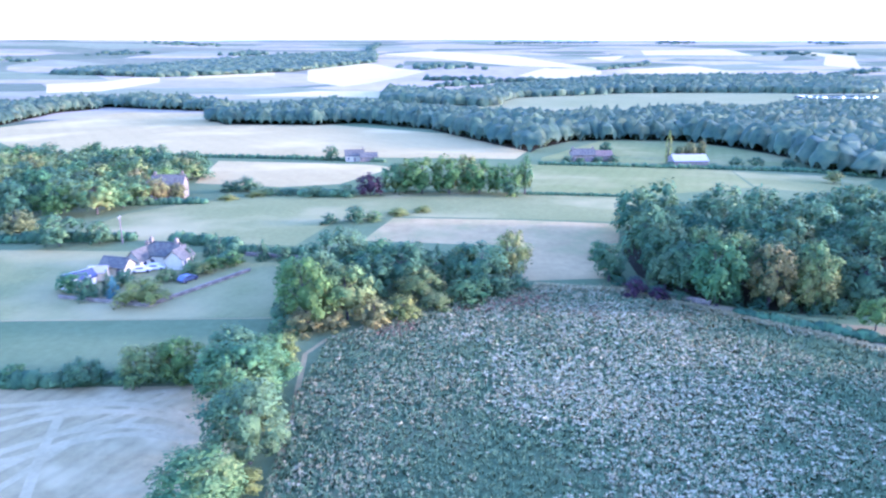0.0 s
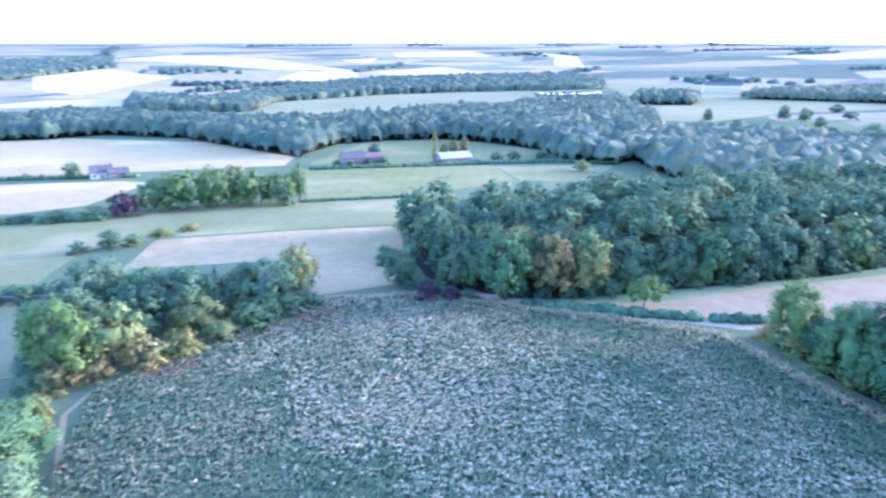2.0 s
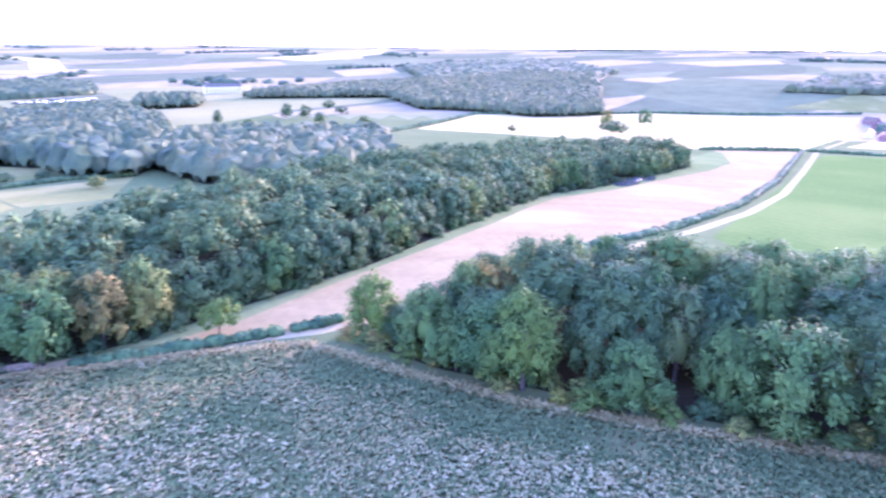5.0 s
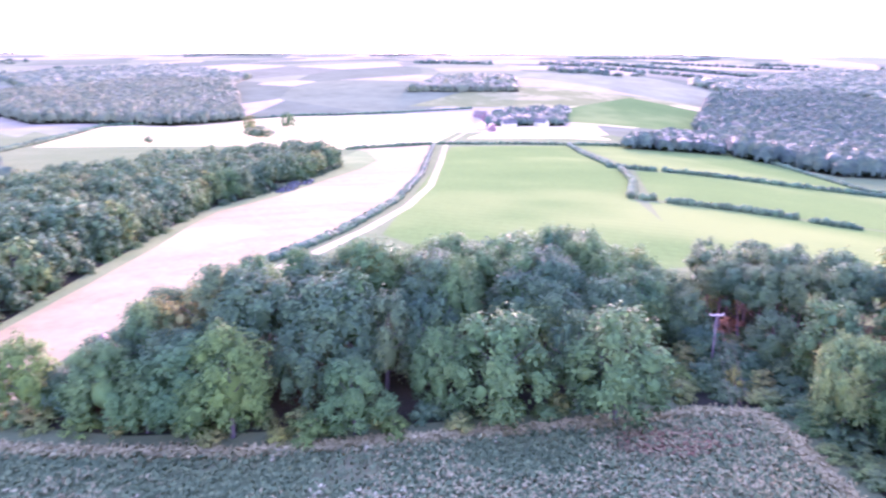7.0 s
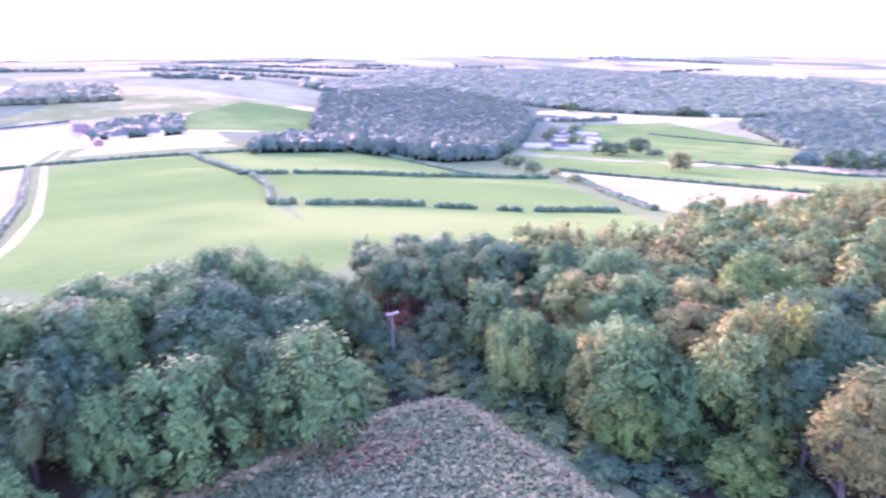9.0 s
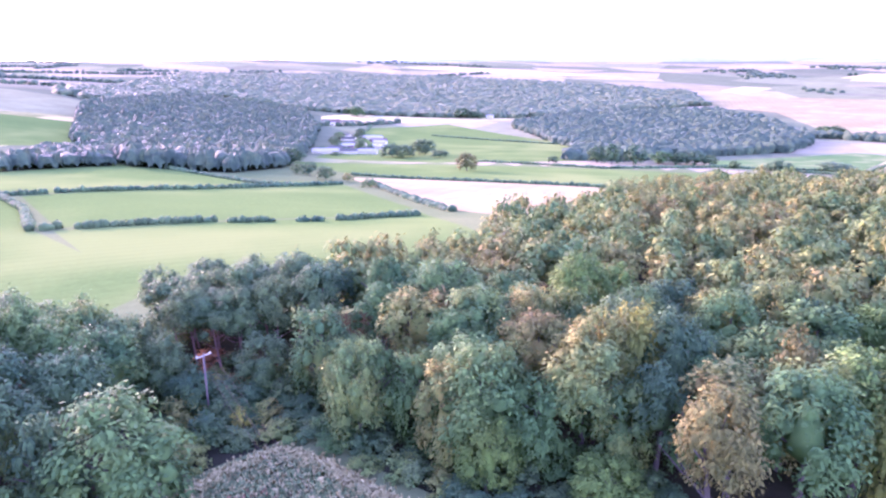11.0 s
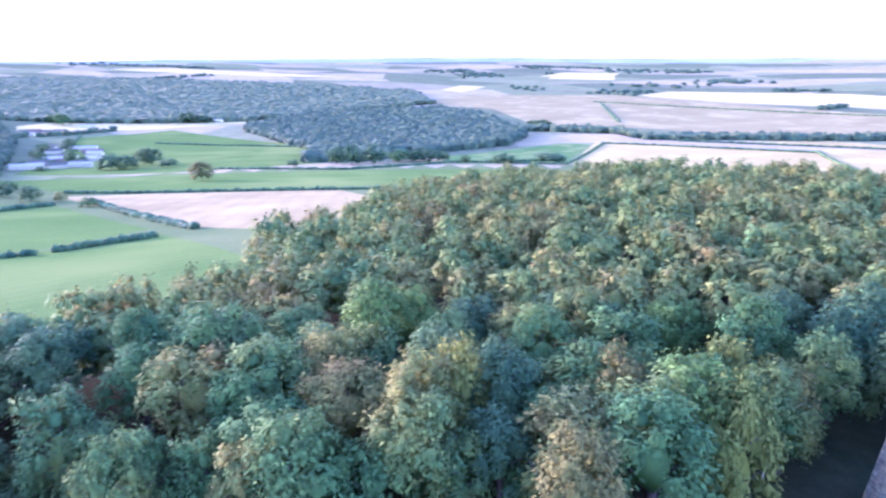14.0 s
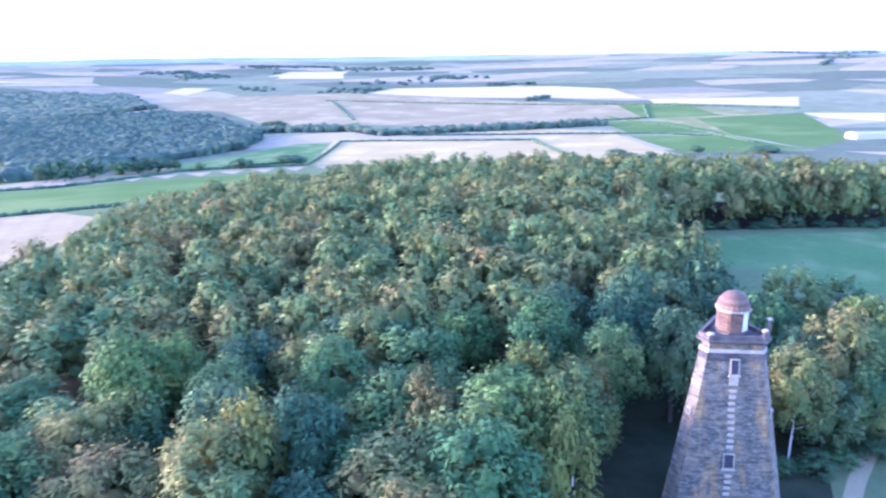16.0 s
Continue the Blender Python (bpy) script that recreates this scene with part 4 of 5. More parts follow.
front = [(56, 125), (90, 120), (120, 119), (170, 124), (238, 132.5), (300, 125), (395, 120)]
for (x0, y0), (x1, y1) in zip(front, front[1:]):
    n = int(math.hypot(x1 - x0, y1 - y0) / 7.2)
    for k in range(n):
        c = "GGDMDGD"[int(rw.integers(7))]
        x, y, w = x0 + (x1 - x0) * (k + 0.5) / n + rw.normal(0, 0.8), y0 + (y1 - y0) * (k + 0.5) / n + rw.uniform(0, 2.5), rw.uniform(8.5, 11.5)
        if math.hypot(x - 306, y - 121) < 19:
            continue
        tree(x, y, rw.uniform(11.5, 14.5), w, LOOK[c][0], label=f"{LOOK[c][1]} broadleaf tree fronting the northern wood", group="wood edge trees", clear=-0.05)
        PLACED.append((x, y, w))
for x, y in scatter([(-92, 214), (-88, 228), (-96, 262), (-104, 300), (-170, 345), (-240, 360), (-260, 260), (-190, 200), (-130, 190)], 12.5, rw):
    if min(math.hypot(x - q[0], y - q[1]) for q in PLACED) > 6 and math.hypot(x + 95, y - 230) > 13:
        c = "GDDMGDL"[int(rw.integers(7))]
        tree(x, y, rw.uniform(9, 13.5), rw.uniform(10.5, 14.5), LOOK[c][0], label=f"{LOOK[c][1]} broadleaf tree in the trees round the hamlet", group="hamlet trees", clear=0.0)
        PLACED.append((x, y, 12))
placed = np.array(PLACED)


def free(pts, reach):
    d = np.hypot(pts[:, None, 0] - placed[None, :, 0], pts[:, None, 1] - placed[None, :, 1])
    return pts[(d > reach * placed[None, :, 2]).all(1)]


WORDS = {M_LEAF_MID.name: "fresh green", M_LEAF.name: "green and bronze", M_LEAF_DARK.name: "dark green", M_LEAF_LIGHT.name: "light green", M_LEAF_BROWN.name: "browning", M_LEAF_YELLOW.name: "yellow-green"}
for poly, step, h, w, cut, where in ((WOOD_S, 7.8, 17.0, 9.4, 92, "southern"), (WOOD_E, 8.2, 19.0, 10.2, 400, "eastern"), (WOOD_NE, 8.8, 14.4, 10.6, 0, "northern")):
    pts = free(scatter(poly, step, rw, 1.6 if where == "eastern" else 1.4), 0.42)
    pts = pts[~((pts[:, 0] > 103) & (pts[:, 1] > -25) & (pts[:, 1] < 0))]
    near = np.hypot(pts[:, 0] - 36, pts[:, 1] - 20) < cut
    for (x, y), rim in zip(pts[near], edge_distance(pts[near], poly) if near.any() else ()):
        u = rw.uniform()
        if where == "eastern":
            u = 0.35 * u if u < 0.15 else 0.65 if u < 0.5 else 1.1
        m = M_LEAF_MID if u > 1 else M_LEAF if u < 0.45 else M_LEAF_DARK if u < 0.66 else M_LEAF_MID if u < 0.88 else M_LEAF_LIGHT if u < 0.95 else M_LEAF_BROWN if u < 0.98 else M_LEAF_MID
        tall = rw.uniform(0.8, 1.12) if where != "eastern" else rw.uniform(0.86, 1.06) * min(1.0, 0.62 + 0.03 * max(0.0, rim))
        tree(x, y, h * tall, w * rw.uniform(0.75, 1.3), m, name="woodland_tree", clear=0.32 if rim > 9 or (where == "southern" and x < 52) else 0.06, label=f"{WORDS[m.name]} woodland tree in the {where} wood", group=f"{where} wood")
    if (~near).any():
        wood_stuff("woodland", pts[~near], rw, MID, h, w, M_CANOPY if where == "southern" else M_CANOPY_DARK, f"dense broadleaf canopy of the {where} wood, partly turning bronze", np.where(edge_distance(pts[~near], poly) < 9, 0.0, 0.32), 0.15 if where == "southern" else 0.24)

for h, poly in FARWOODS:
    cx, cy = np.mean(poly, 0)
    away = math.hypot(cx - OX, cy - OY)
    gap = 9.0 if away < 1250 else 13.5 if away < 1900 else 22.0
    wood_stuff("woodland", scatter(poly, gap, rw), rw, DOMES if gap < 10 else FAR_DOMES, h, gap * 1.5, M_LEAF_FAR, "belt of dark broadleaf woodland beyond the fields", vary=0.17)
# copses and treed hedgerows scattered over the distance
pts = []
while len(pts) < 1900:
    a, r = radians(rw.uniform(-40, 215)), rw.uniform(1500, 4700)
    n, line, d = rw.integers(8, 40), rw.uniform() < 0.55, rw.uniform(0, 6.28)
    for j in range(n):
        u = (j - n / 2) * 22
        v = rw.normal(0, 6) if line else rw.normal(0, 60)
        u = u if line else rw.normal(0, 60)
        pts.append((OX + r * math.sin(a) + u * math.cos(d) - v * math.sin(d), OY + r * math.cos(a) + u * math.sin(d) + v * math.cos(d)))
pts = np.array(pts)
keep = np.hypot(pts[:, 0], pts[:, 1]) < 4700
for kind, poly in FIELDS:
    if kind in ("white", "straw", "tan", "park"):
        keep &= ~inside(pts[:, 0], pts[:, 1], poly)
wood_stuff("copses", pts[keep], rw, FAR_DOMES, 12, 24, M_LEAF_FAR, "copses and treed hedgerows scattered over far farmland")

# undergrowth along the wood edges
for line, mats in (([(36, 160), (35, 140), (40, 131), (50, 125), (64, 121), (90, 119), (120, 117), (170, 121.5), (238, 130), (300, 122), (395, 117)], "DMD"), ([(85, 92), (84, 74), (87, 55), (90, 40), (96, 15), (103, 4), (113, 0)], "GLDG"), ([(13, -108), (15, -138), (6, -171), (-60, -185), (-80, -228)], "DMD"), ([(104, -12), (93, -12), (80, -12.5), (60, -15), (46, -25)], "DGG")):
    for (x0, y0), (x1, y1) in zip(line, line[1:]):
        n = int(math.hypot(x1 - x0, y1 - y0) / (4.2 if x0 < 115 else 6))
        for k in range(n):
            c = mats[int(rw.integers(len(mats)))]
            tree(x0 + (x1 - x0) * (k + rw.uniform(0, 1)) / n + rw.normal(0, 0.6), y0 + (y1 - y0) * (k + 0.5) / n + rw.normal(0, 0.6), rw.uniform(2, 4.6), rw.uniform(3.2, 5.5), LOOK[c][0], "bush", label=f"{LOOK[c][1]} shrub of the undergrowth along the wood edge", name="shrub", group="undergrowth", clear=0.0)

for x, y in scatter([(97, -9), (100, 4), (128, -4), (126, -15), (106, -26), (84, -25), (60, -30), (50, -32), (46, -20), (60, -14), (84, -11)], 4.2, rw):
    c = "DMGD"[int(rw.integers(4))]
    tree(x, y, rw.uniform(1.6, 3.4), rw.uniform(3.6, 5.4), LOOK[c][0], "bush", label=f"{LOOK[c][1]} shrub of the undergrowth at the field corner", name="shrub", group="undergrowth", clear=0.0)

# ---------------------------------------------------------------- hedges
rh = np.random.default_rng(5)


def hedge(points, height, width, mat=M_LEAF_DARK, label="clipped dark hawthorn hedge between two fields", leaves=3.0):
    """A lumpy hedge along a line on the ground."""
    V, F, n = [], [], 0
    cv_, cf_ = ICO2 if math.hypot(*points[0]) < 260 else ICO1
    for (x0, y0), (x1, y1) in zip(points, points[1:]):
        d = math.hypot(x1 - x0, y1 - y0)
        for k in range(max(1, int(d / (width * 0.55)))):
            u = (k + rh.uniform(-0.3, 0.3)) / max(1, int(d / (width * 0.55)))
            x, y, h = x0 + (x1 - x0) * u + rh.normal(0, width * 0.1), y0 + (y1 - y0) * u + rh.normal(0, width * 0.1), height * rh.uniform(0.65, 1.2)
            V.append(np.array([x, y, gz(x, y) + 0.35 * h]) + cv_ * (1 + rh.normal(0, 0.1, (len(cv_), 1))) * [width * 0.62, width * 0.62, h * 0.62])
            F.append(cf_ + n)
            n += len(cv_)
            m = int(leaves * width)
            if m:
                p = rh.normal(0, 1, (m, 3))
                p /= np.linalg.norm(p, axis=1, keepdims=True)
                p[:, 2] = abs(p[:, 2])
                c = np.array([x, y, gz(x, y) + 0.35 * h]) + p * [width * 0.66, width * 0.66, h * 0.66]
                t = rh.normal(0, 1, (m, 3)) * 0.22
                b = np.cross(p, t)
                V.append(np.stack([c - t, c + b, c + t, c - b], 1).reshape(-1, 3))
                i = n + 4 * np.arange(m)[:, None]
                F.append(np.concatenate([i + [0, 1, 2], i + [0, 2, 3]]))
                n += 4 * m
    return tagged(new("hedge", mesh_from("hedge", np.concatenate(V), np.concatenate(F), mat)), label, "hedge", "hedges")


hedge([(-150, 95), (-59, 95), (-47, 96), (-35, 96)], 2.2, 2.2, label="overgrown dark green hedge beside the pasture", leaves=10)
hedge([(-130, 174), (-92, 174), (-78, 174)], 2.4, 2.4, label="overgrown dark green hedge beside the pasture", leaves=10)
hedge([(-67, 171), (-52, 166), (-48, 160)], 2.6, 2.6, label="overgrown dark green hedge beside the pasture", leaves=10)
hedge([(-48, 161), (-32, 157), (-27, 152)], 2.0, 1.8, label="overgrown dark green hedge beside the pasture", leaves=10)
hedge([(-53, 147), (-49, 158)], 2.2, 2.6, label="overgrown dark green hedge beside the pasture", leaves=10)
hedge([(54, 119.5), (67, 110.5), (80, 103)], 1.5, 2.0, label="overgrown dark green hedge beside the pasture", leaves=10)
hedge([(82, 102), (90, 98.5)], 1.5, 1.8, label="overgrown dark green hedge beside the pasture", leaves=10)
hedge([(-30, 120), (-30, 145), (-36, 150)], 2.0, 2.0, label="overgrown dark green hedge beside the pasture", leaves=10)
def field_hedge(line, height, width):
    hedge(line, height, width, leaves=2.0 if math.hypot(*line[0]) < 500 else 0)


field_hedge([(-225, 400), (-141, 379), (-74, 355), (-28, 338)], 2.2, 2.4)
field_hedge([(28, 230), (64, 228)], 1.0, 0.9)
field_hedge([(45, 327), (105, 323), (170, 324), (195, 312)], 2.0, 2.2)
field_hedge([(-99, 220), (-75, 220)], 2.0, 2.2)
field_hedge([(-47, 231), (-30, 227)], 2.5, 3)
field_hedge([(295, -28), (295, -34)], 3, 3.5)
field_hedge([(291, -38), (284, -60), (276, -83)], 2.8, 3)
field_hedge([(271, -85), (264, -100)], 2.4, 2.8)
field_hedge([(258, -107), (253, -116)], 2.4, 2.8)
field_hedge([(253, -121), (256, -166)], 2.6, 3)
field_hedge([(428, -33), (428, -62)], 2.8, 3)
field_hedge([(430, -67), (426, -141)], 3, 3.4)
field_hedge([(426, -141), (442, -253)], 3, 3.4)
field_hedge([(418, -39), (360, -36), (296, -24)], 2.6, 3)
field_hedge([(603, -26), (520, -28), (435, -36)], 2.8, 3.2)
field_hedge([(599, -189), (500, -192), (456, -194), (436, -220)], 2.8, 3.2)
field_hedge([(590, 80), (600, 20), (604, -24), (632, -75), (680, -120)], 3, 4)
field_hedge([(700, -178), (657, -211)], 3, 4)
field_hedge([(514, -311), (424, -345), (342, -372), (280, -392)], 2.8, 3.2)
field_hedge([(438, -275), (338, -225), (258, -188)], 3, 4.5)
field_hedge([(630, -579), (470, -602), (420, -746), (298, -847)], 3, 4)
field_hedge([(1095, -914), (930, -935), (766, -956)], 3.2, 5)
field_hedge([(900, -560), (1000, -650), (1338, -944)], 3, 5)
field_hedge([(150, 86), (176, 80), (205, 74), (267, 68), (362, 69), (511, 79), (580, 84)], 1.7, 2.6)
field_hedge([(524, 142), (587, 86)], 3, 3)
field_hedge([(480, 392), (620, 432), (774, 474)], 3.4, 5)
field_hedge([(774, 474), (969, 318), (1090, 75)], 3.4, 5)
field_hedge([(280, -782), (300, -950), (315, -1096)], 3, 4)
field_hedge([(315, -1099), (160, -1092), (16, -1087)], 3, 4.5)
field_hedge([(16, -1100), (-38, -781)], 3, 4.5)
field_hedge([(209, -1171), (0, -1172), (-168, -1170), (-265, -1126)], 3.2, 5)
field_hedge([(429, -763), (282, -783)], 3, 4)
field_hedge([(-269, -1771), (-224, -1442), (-126, -1402)], 3.4, 6)
field_hedge([(584, -2051), (160, -1910), (-269, -1774), (-572, -1616)], 3.6, 7)
field_hedge([(-145, -1475), (-264, -1188), (-296, -1026)], 3.4, 5)
field_hedge([(555, -2007), (383, -1494)], 3.5, 5)

# ---------------------------------------------------------------- building materials
def stone_material(name, dark, light, stain, course=0.3, width=0.55, streaks=None, worn=0.5):
    """Coursed masonry, laid out by the mesh's own metres."""
    m, nodes, links, b = material(name, 0.92)
    uv = nodes.new("ShaderNodeUVMap").outputs[0]
    br = nodes.new("ShaderNodeTexBrick")
    br.inputs["Scale"].default_value = 1.0
    br.inputs["Brick Width"].default_value, br.inputs["Row Height"].default_value = width, course
    br.inputs["Mortar Size"].default_value, br.inputs["Mortar Smooth"].default_value = 0.02, 0.3
    br.inputs["Color1"].default_value, br.inputs["Color2"].default_value = (*dark, 1), (*light, 1)
    br.inputs["Mortar"].default_value = (*[c * 0.45 for c in dark], 1)
    links.new(uv, br.inputs["Vector"])
    n = noise_tex(nodes, links, 0.33, 6, uv)
    col = mix(nodes, links, br.outputs["Color"], stain, ramp(nodes, links, n, [(0.47, (0, 0, 0)), (0.7, (0.8, 0.8, 0.8))]))
    if streaks:
        mp = nodes.new("ShaderNodeMapping")
        mp.inputs["Scale"].default_value = (0.75, 0.13, 1)
        links.new(uv, mp.inputs[0])
        col = mix(nodes, links, col, streaks, ramp(nodes, links, noise_tex(nodes, links, 1.0, 6, mp.outputs[0], 0.65), [(0.5, (0, 0, 0)), (0.64, (0.85, 0.85, 0.85))]))
    soot = noise_tex(nodes, links, 1.1, 6, uv)
    col = mix(nodes, links, col, ramp(nodes, links, soot, [(0.3, (0.35, 0.35, 0.38)), (0.65, (1, 1, 1))]), 0.8, "MULTIPLY")
    beds = nodes.new("ShaderNodeMapping")
    beds.inputs["Scale"].default_value = (0.9, 1 / course, 1)
    links.new(uv, beds.inputs[0])
    bed = noise_tex(nodes, links, 0.8, 3, beds.outputs[0], 0.7)
    col = mix(nodes, links, col, ramp(nodes, links, bed, [(0.36, (0.3, 0.31, 0.33)), (0.52, (1, 1, 1)), (0.75, (1.2, 1.2, 1.17))]), worn, "MULTIPLY")
    links.new(col, b.inputs["Base Color"])
    bump(nodes, links, b, br.outputs["Fac"], -0.5, 0.03)
    return m


M_TOWER = stone_material("coursed_sandstone", (0.082, 0.084, 0.048), (0.158, 0.154, 0.092), (0.19, 0.15, 0.066), 0.24, 0.42, (0.27, 0.175, 0.05), 0.62)
M_DOME = stone_material("reddish_dome_stone", (0.1, 0.064, 0.03), (0.145, 0.096, 0.046), (0.12, 0.1, 0.055), 0.28, 0.6)
M_PALE = plain("pale_dressed_stone", (0.245, 0.225, 0.13), 0.85, 0, 2.0)
M_DARKSTONE = plain("sooty_stone", (0.07, 0.064, 0.04), 0.9, 0, 1.5, 0.5)
M_SOOT = stone_material("blackened_courses", (0.045, 0.046, 0.032), (0.09, 0.088, 0.06), (0.12, 0.1, 0.055), 0.2, 0.42)
M_DARK = plain("dark_opening", (0.015, 0.016, 0.02), 0.7)
M_WALL = plain("white_render", (0.36, 0.33, 0.175), 0.85, 0, 0.8, 0.15)
M_BRICK = stone_material("red_brick", (0.2, 0.11, 0.08), (0.28, 0.16, 0.12), (0.3, 0.2, 0.16), 0.09, 0.24)
M_RUBBLE = stone_material("rubble_walling", (0.15, 0.132, 0.075), (0.215, 0.19, 0.115), (0.19, 0.155, 0.09), 0.22, 0.4)
M_SLATE = stone_material("slate_roof", (0.07, 0.074, 0.045), (0.1, 0.104, 0.066), (0.115, 0.108, 0.056), 0.25, 0.3)
M_TILE = stone_material("clay_tile_roof", (0.125, 0.09, 0.05), (0.17, 0.122, 0.068), (0.14, 0.12, 0.07), 0.25, 0.3)
M_SHEET = plain("grey_sheet_roof", (0.22, 0.215, 0.15), 0.6, 0.0, 0.5, 0.2)
M_WOOD = plain("weathered_timber", (0.11, 0.09, 0.07), 0.9, 0, 6)
M_FRAME = plain("white_window_paint", (0.42, 0.4, 0.26), 0.5, 0, 2, 0.05)
M_GLASS, gn, gl, gb = material("window_glass", 0.08)
gb.inputs["Base Color"].default_value = (0.03, 0.035, 0.045, 1)
gb.inputs["Specular IOR Level"].default_value = 0.6
M_TYRE = plain("rubber", (0.03, 0.03, 0.03), 0.8)
M_CARS = {w: plain("car_paint_" + w, c, 0.3, 0.1, 1, 0.05) for w, c in (("white", (0.5, 0.49, 0.36)), ("blue", (0.05, 0.065, 0.08)), ("grey", (0.3, 0.31, 0.33)))}
M_POND, pn, pl, pb = material("pond_water", 0.06)
pb.inputs["Base Color"].default_value = (0.03, 0.04, 0.04, 1)


def part(name, bm, mat, parent, label=""):
    m = bpy.data.meshes.new(name)
    bmesh.ops.recalc_face_normals(bm, faces=bm.faces)
    bm.to_mesh(m)
    bm.free()
    m.materials.append(mat)
    ob = new(name, m)
    ob.parent = parent
    if label:
        tagged(ob, label)
    return ob


def box(sx, sy, sz, x=0, y=0, z=0, bevel=0.0, m=None):
    """A box with its foot at z, its middle at x, y."""
    bm = bmesh.new()
    bmesh.ops.create_cube(bm, size=1, matrix=Matrix.Translation((x, y, z + sz / 2)) @ Matrix.Diagonal((sx, sy, sz, 1)))
    if bevel:
        bmesh.ops.bevel(bm, geom=bm.edges[:], offset=bevel, segments=1, affect="EDGES")
    metre_uv(bm)
    if m is not None:
        bm.transform(m)
    return bm


def metre_uv(bm):
    """UVs in metres: along the wall and up it."""
    uv = bm.loops.layers.uv.verify()
    bm.normal_update()
    for f in bm.faces:
        n = f.normal
        t = Vector((-n.y, n.x, 0))
        t = t.normalized() if t.length > 0.2 else Vector((1, 0, 0))
        b = n.cross(t)
        for lp in f.loops:
            lp[uv].uv = (lp.vert.co.dot(t), lp.vert.co.dot(b))


def prism(levels, cap=True):
    """A solid through rings of points, one above the other."""
    bm = bmesh.new()
    rings = [[bm.verts.new(p) for p in ring] for ring in levels]
    n = len(rings[0])
    for a, b in zip(rings, rings[1:]):
        for k in range(n):
            bm.faces.new((a[k], a[(k + 1) % n], b[(k + 1) % n], b[k]))
    if cap:
        bm.faces.new(rings[0][::-1])
        bm.faces.new(rings[-1])
    metre_uv(bm)
    return bm


# ---------------------------------------------------------------- the stone tower
TX, TY, TURN = 23.2, -50.2, 1.0
TZ = gz(TX, TY)
TOP = 22.2 - TZ


def side(h):
    """Length of the broad and the narrow faces at height h."""
    u = h / TOP
    return 10.3 + (4.7 - 10.3) * u, 2.0 + (1.05 - 2.0) * u


def plan(h, grow=0.0, broad=None, narrow=None):
    """Six corners: a triangle with its points cut off."""
    if broad is None:
        broad, narrow = side(h)
    s = broad + 2 * narrow
    r = s / (2 * math.sqrt(3)) + grow
    w = broad / 2 + grow * 0.577
    out = []
    for k in range(3):
        a = radians(90 + 120 * k)
        n, t = Vector((math.cos(a), math.sin(a), 0)), Vector((-math.sin(a), math.cos(a), 0))
        out += [(n * r - t * w + Vector((0, 0, h))), (n * r + t * w + Vector((0, 0, h)))]
    return out


tower = new("stone_tower")
tower.matrix_basis = pose(TX, TY, TZ, 0, 0, -TURN)
tagged(tower, "tall tapering stone folly tower with a domed lantern, among trees", "tower")
body = part("shaft", prism([plan(-0.4), plan(TOP * 0.33), plan(TOP * 0.66), plan(TOP)]), M_TOWER, tower, "weathered sandstone shaft with ochre stains")
part("plinth", prism([plan(-0.4, 0.35), plan(0.9, 0.35), plan(1.15, 0.05)]), M_TOWER, tower)
part("string_course", prism([plan(TOP - 0.95, 0.1), plan(TOP - 0.62, 0.1)]), M_PALE, tower, "pale stone band")
part("sooty_band", prism([plan(TOP - 1.75, 0.03), plan(TOP - 0.97, 0.03)]), M_SOOT, tower, "soot-blackened stone courses")
part("cornice", prism([plan(TOP - 0.12, 0.12), plan(TOP + 0.08, 0.5), plan(TOP + 0.3, 0.55), plan(TOP + 0.36, 0.4)]), M_DARKSTONE, tower, "sooty projecting cornice")
b0, n0 = side(TOP)
ring_out, ring_in = plan(TOP + 0.36, 0.3, b0, n0), plan(TOP + 0.36, 0.02, b0, n0)
for k in range(6):
    a, b, c, d = ring_out[k], ring_out[(k + 1) % 6], ring_in[(k + 1) % 6], ring_in[k]
    up = Vector((0, 0, 0.3))
    part("parapet_wall", prism([(a, b, c, d), (a + up, b + up, c + up, d + up)]), M_DARKSTONE, tower)
    cap = Vector((0, 0, 0.12))
    part("coping", prism([(a + up, b + up, c + up, d + up), (a + up + cap, b + up + cap, c + up + cap, d + up + cap)]), M_DARKSTONE, tower)
for k, hh, w in ((0, 0.05, 0.42), (1, 0.5, 0.34), (2, 1.2, 0.34), (3, 1.0, 0.3)):
    p = ring_out[k] * 0.96
    pier = part("pier", box(w, w, 0.5 + hh, p.x, p.y, TOP + 0.36, 0.04), M_DARKSTONE, tower)
    bm = bmesh.new()
    bmesh.ops.create_cone(bm, cap_ends=True, segments=12, radius1=w * 0.8, radius2=w * 0.7, depth=0.14, matrix=Matrix.Translation((p.x, p.y, TOP + 0.93 + hh)))
    part("pier_cap", bm, M_PALE, pier)
# lantern and dome
LR, L0, L1 = 1.42, TOP + 0.36, TOP + 2.75


def octagon(r, h, n=8, off=22.5):
    return [Vector((r * math.cos(radians(off + 360 / n * k)), r * math.sin(radians(off + 360 / n * k)), h)) for k in range(n)]


lantern = part("lantern", prism([octagon(LR, L0), octagon(LR, L1)]), M_DOME, tower, "reddish stone lantern")
part("lantern_plinth", prism([octagon(LR + 0.18, L0), octagon(LR + 0.18, L0 + 0.35)]), M_DARKSTONE, tower)
part("lantern_cornice", prism([octagon(LR + 0.05, L1 - 0.12), octagon(LR + 0.24, L1), octagon(LR + 0.24, L1 + 0.14)]), M_PALE, tower)
for k in range(8):
    a = radians(45 * k)
    m = pose(0, 0, 0, 0, 0, 45 * k) @ pose(LR * 0.93, 0, 0)
    white = k in (3, 6)
    w = part("lantern_panel", box(0.1, 0.78, 1.75, 0, 0, L0 + 0.45, 0, m), M_FRAME if white else M_DOME, lantern, "white boarded opening" if white else "")
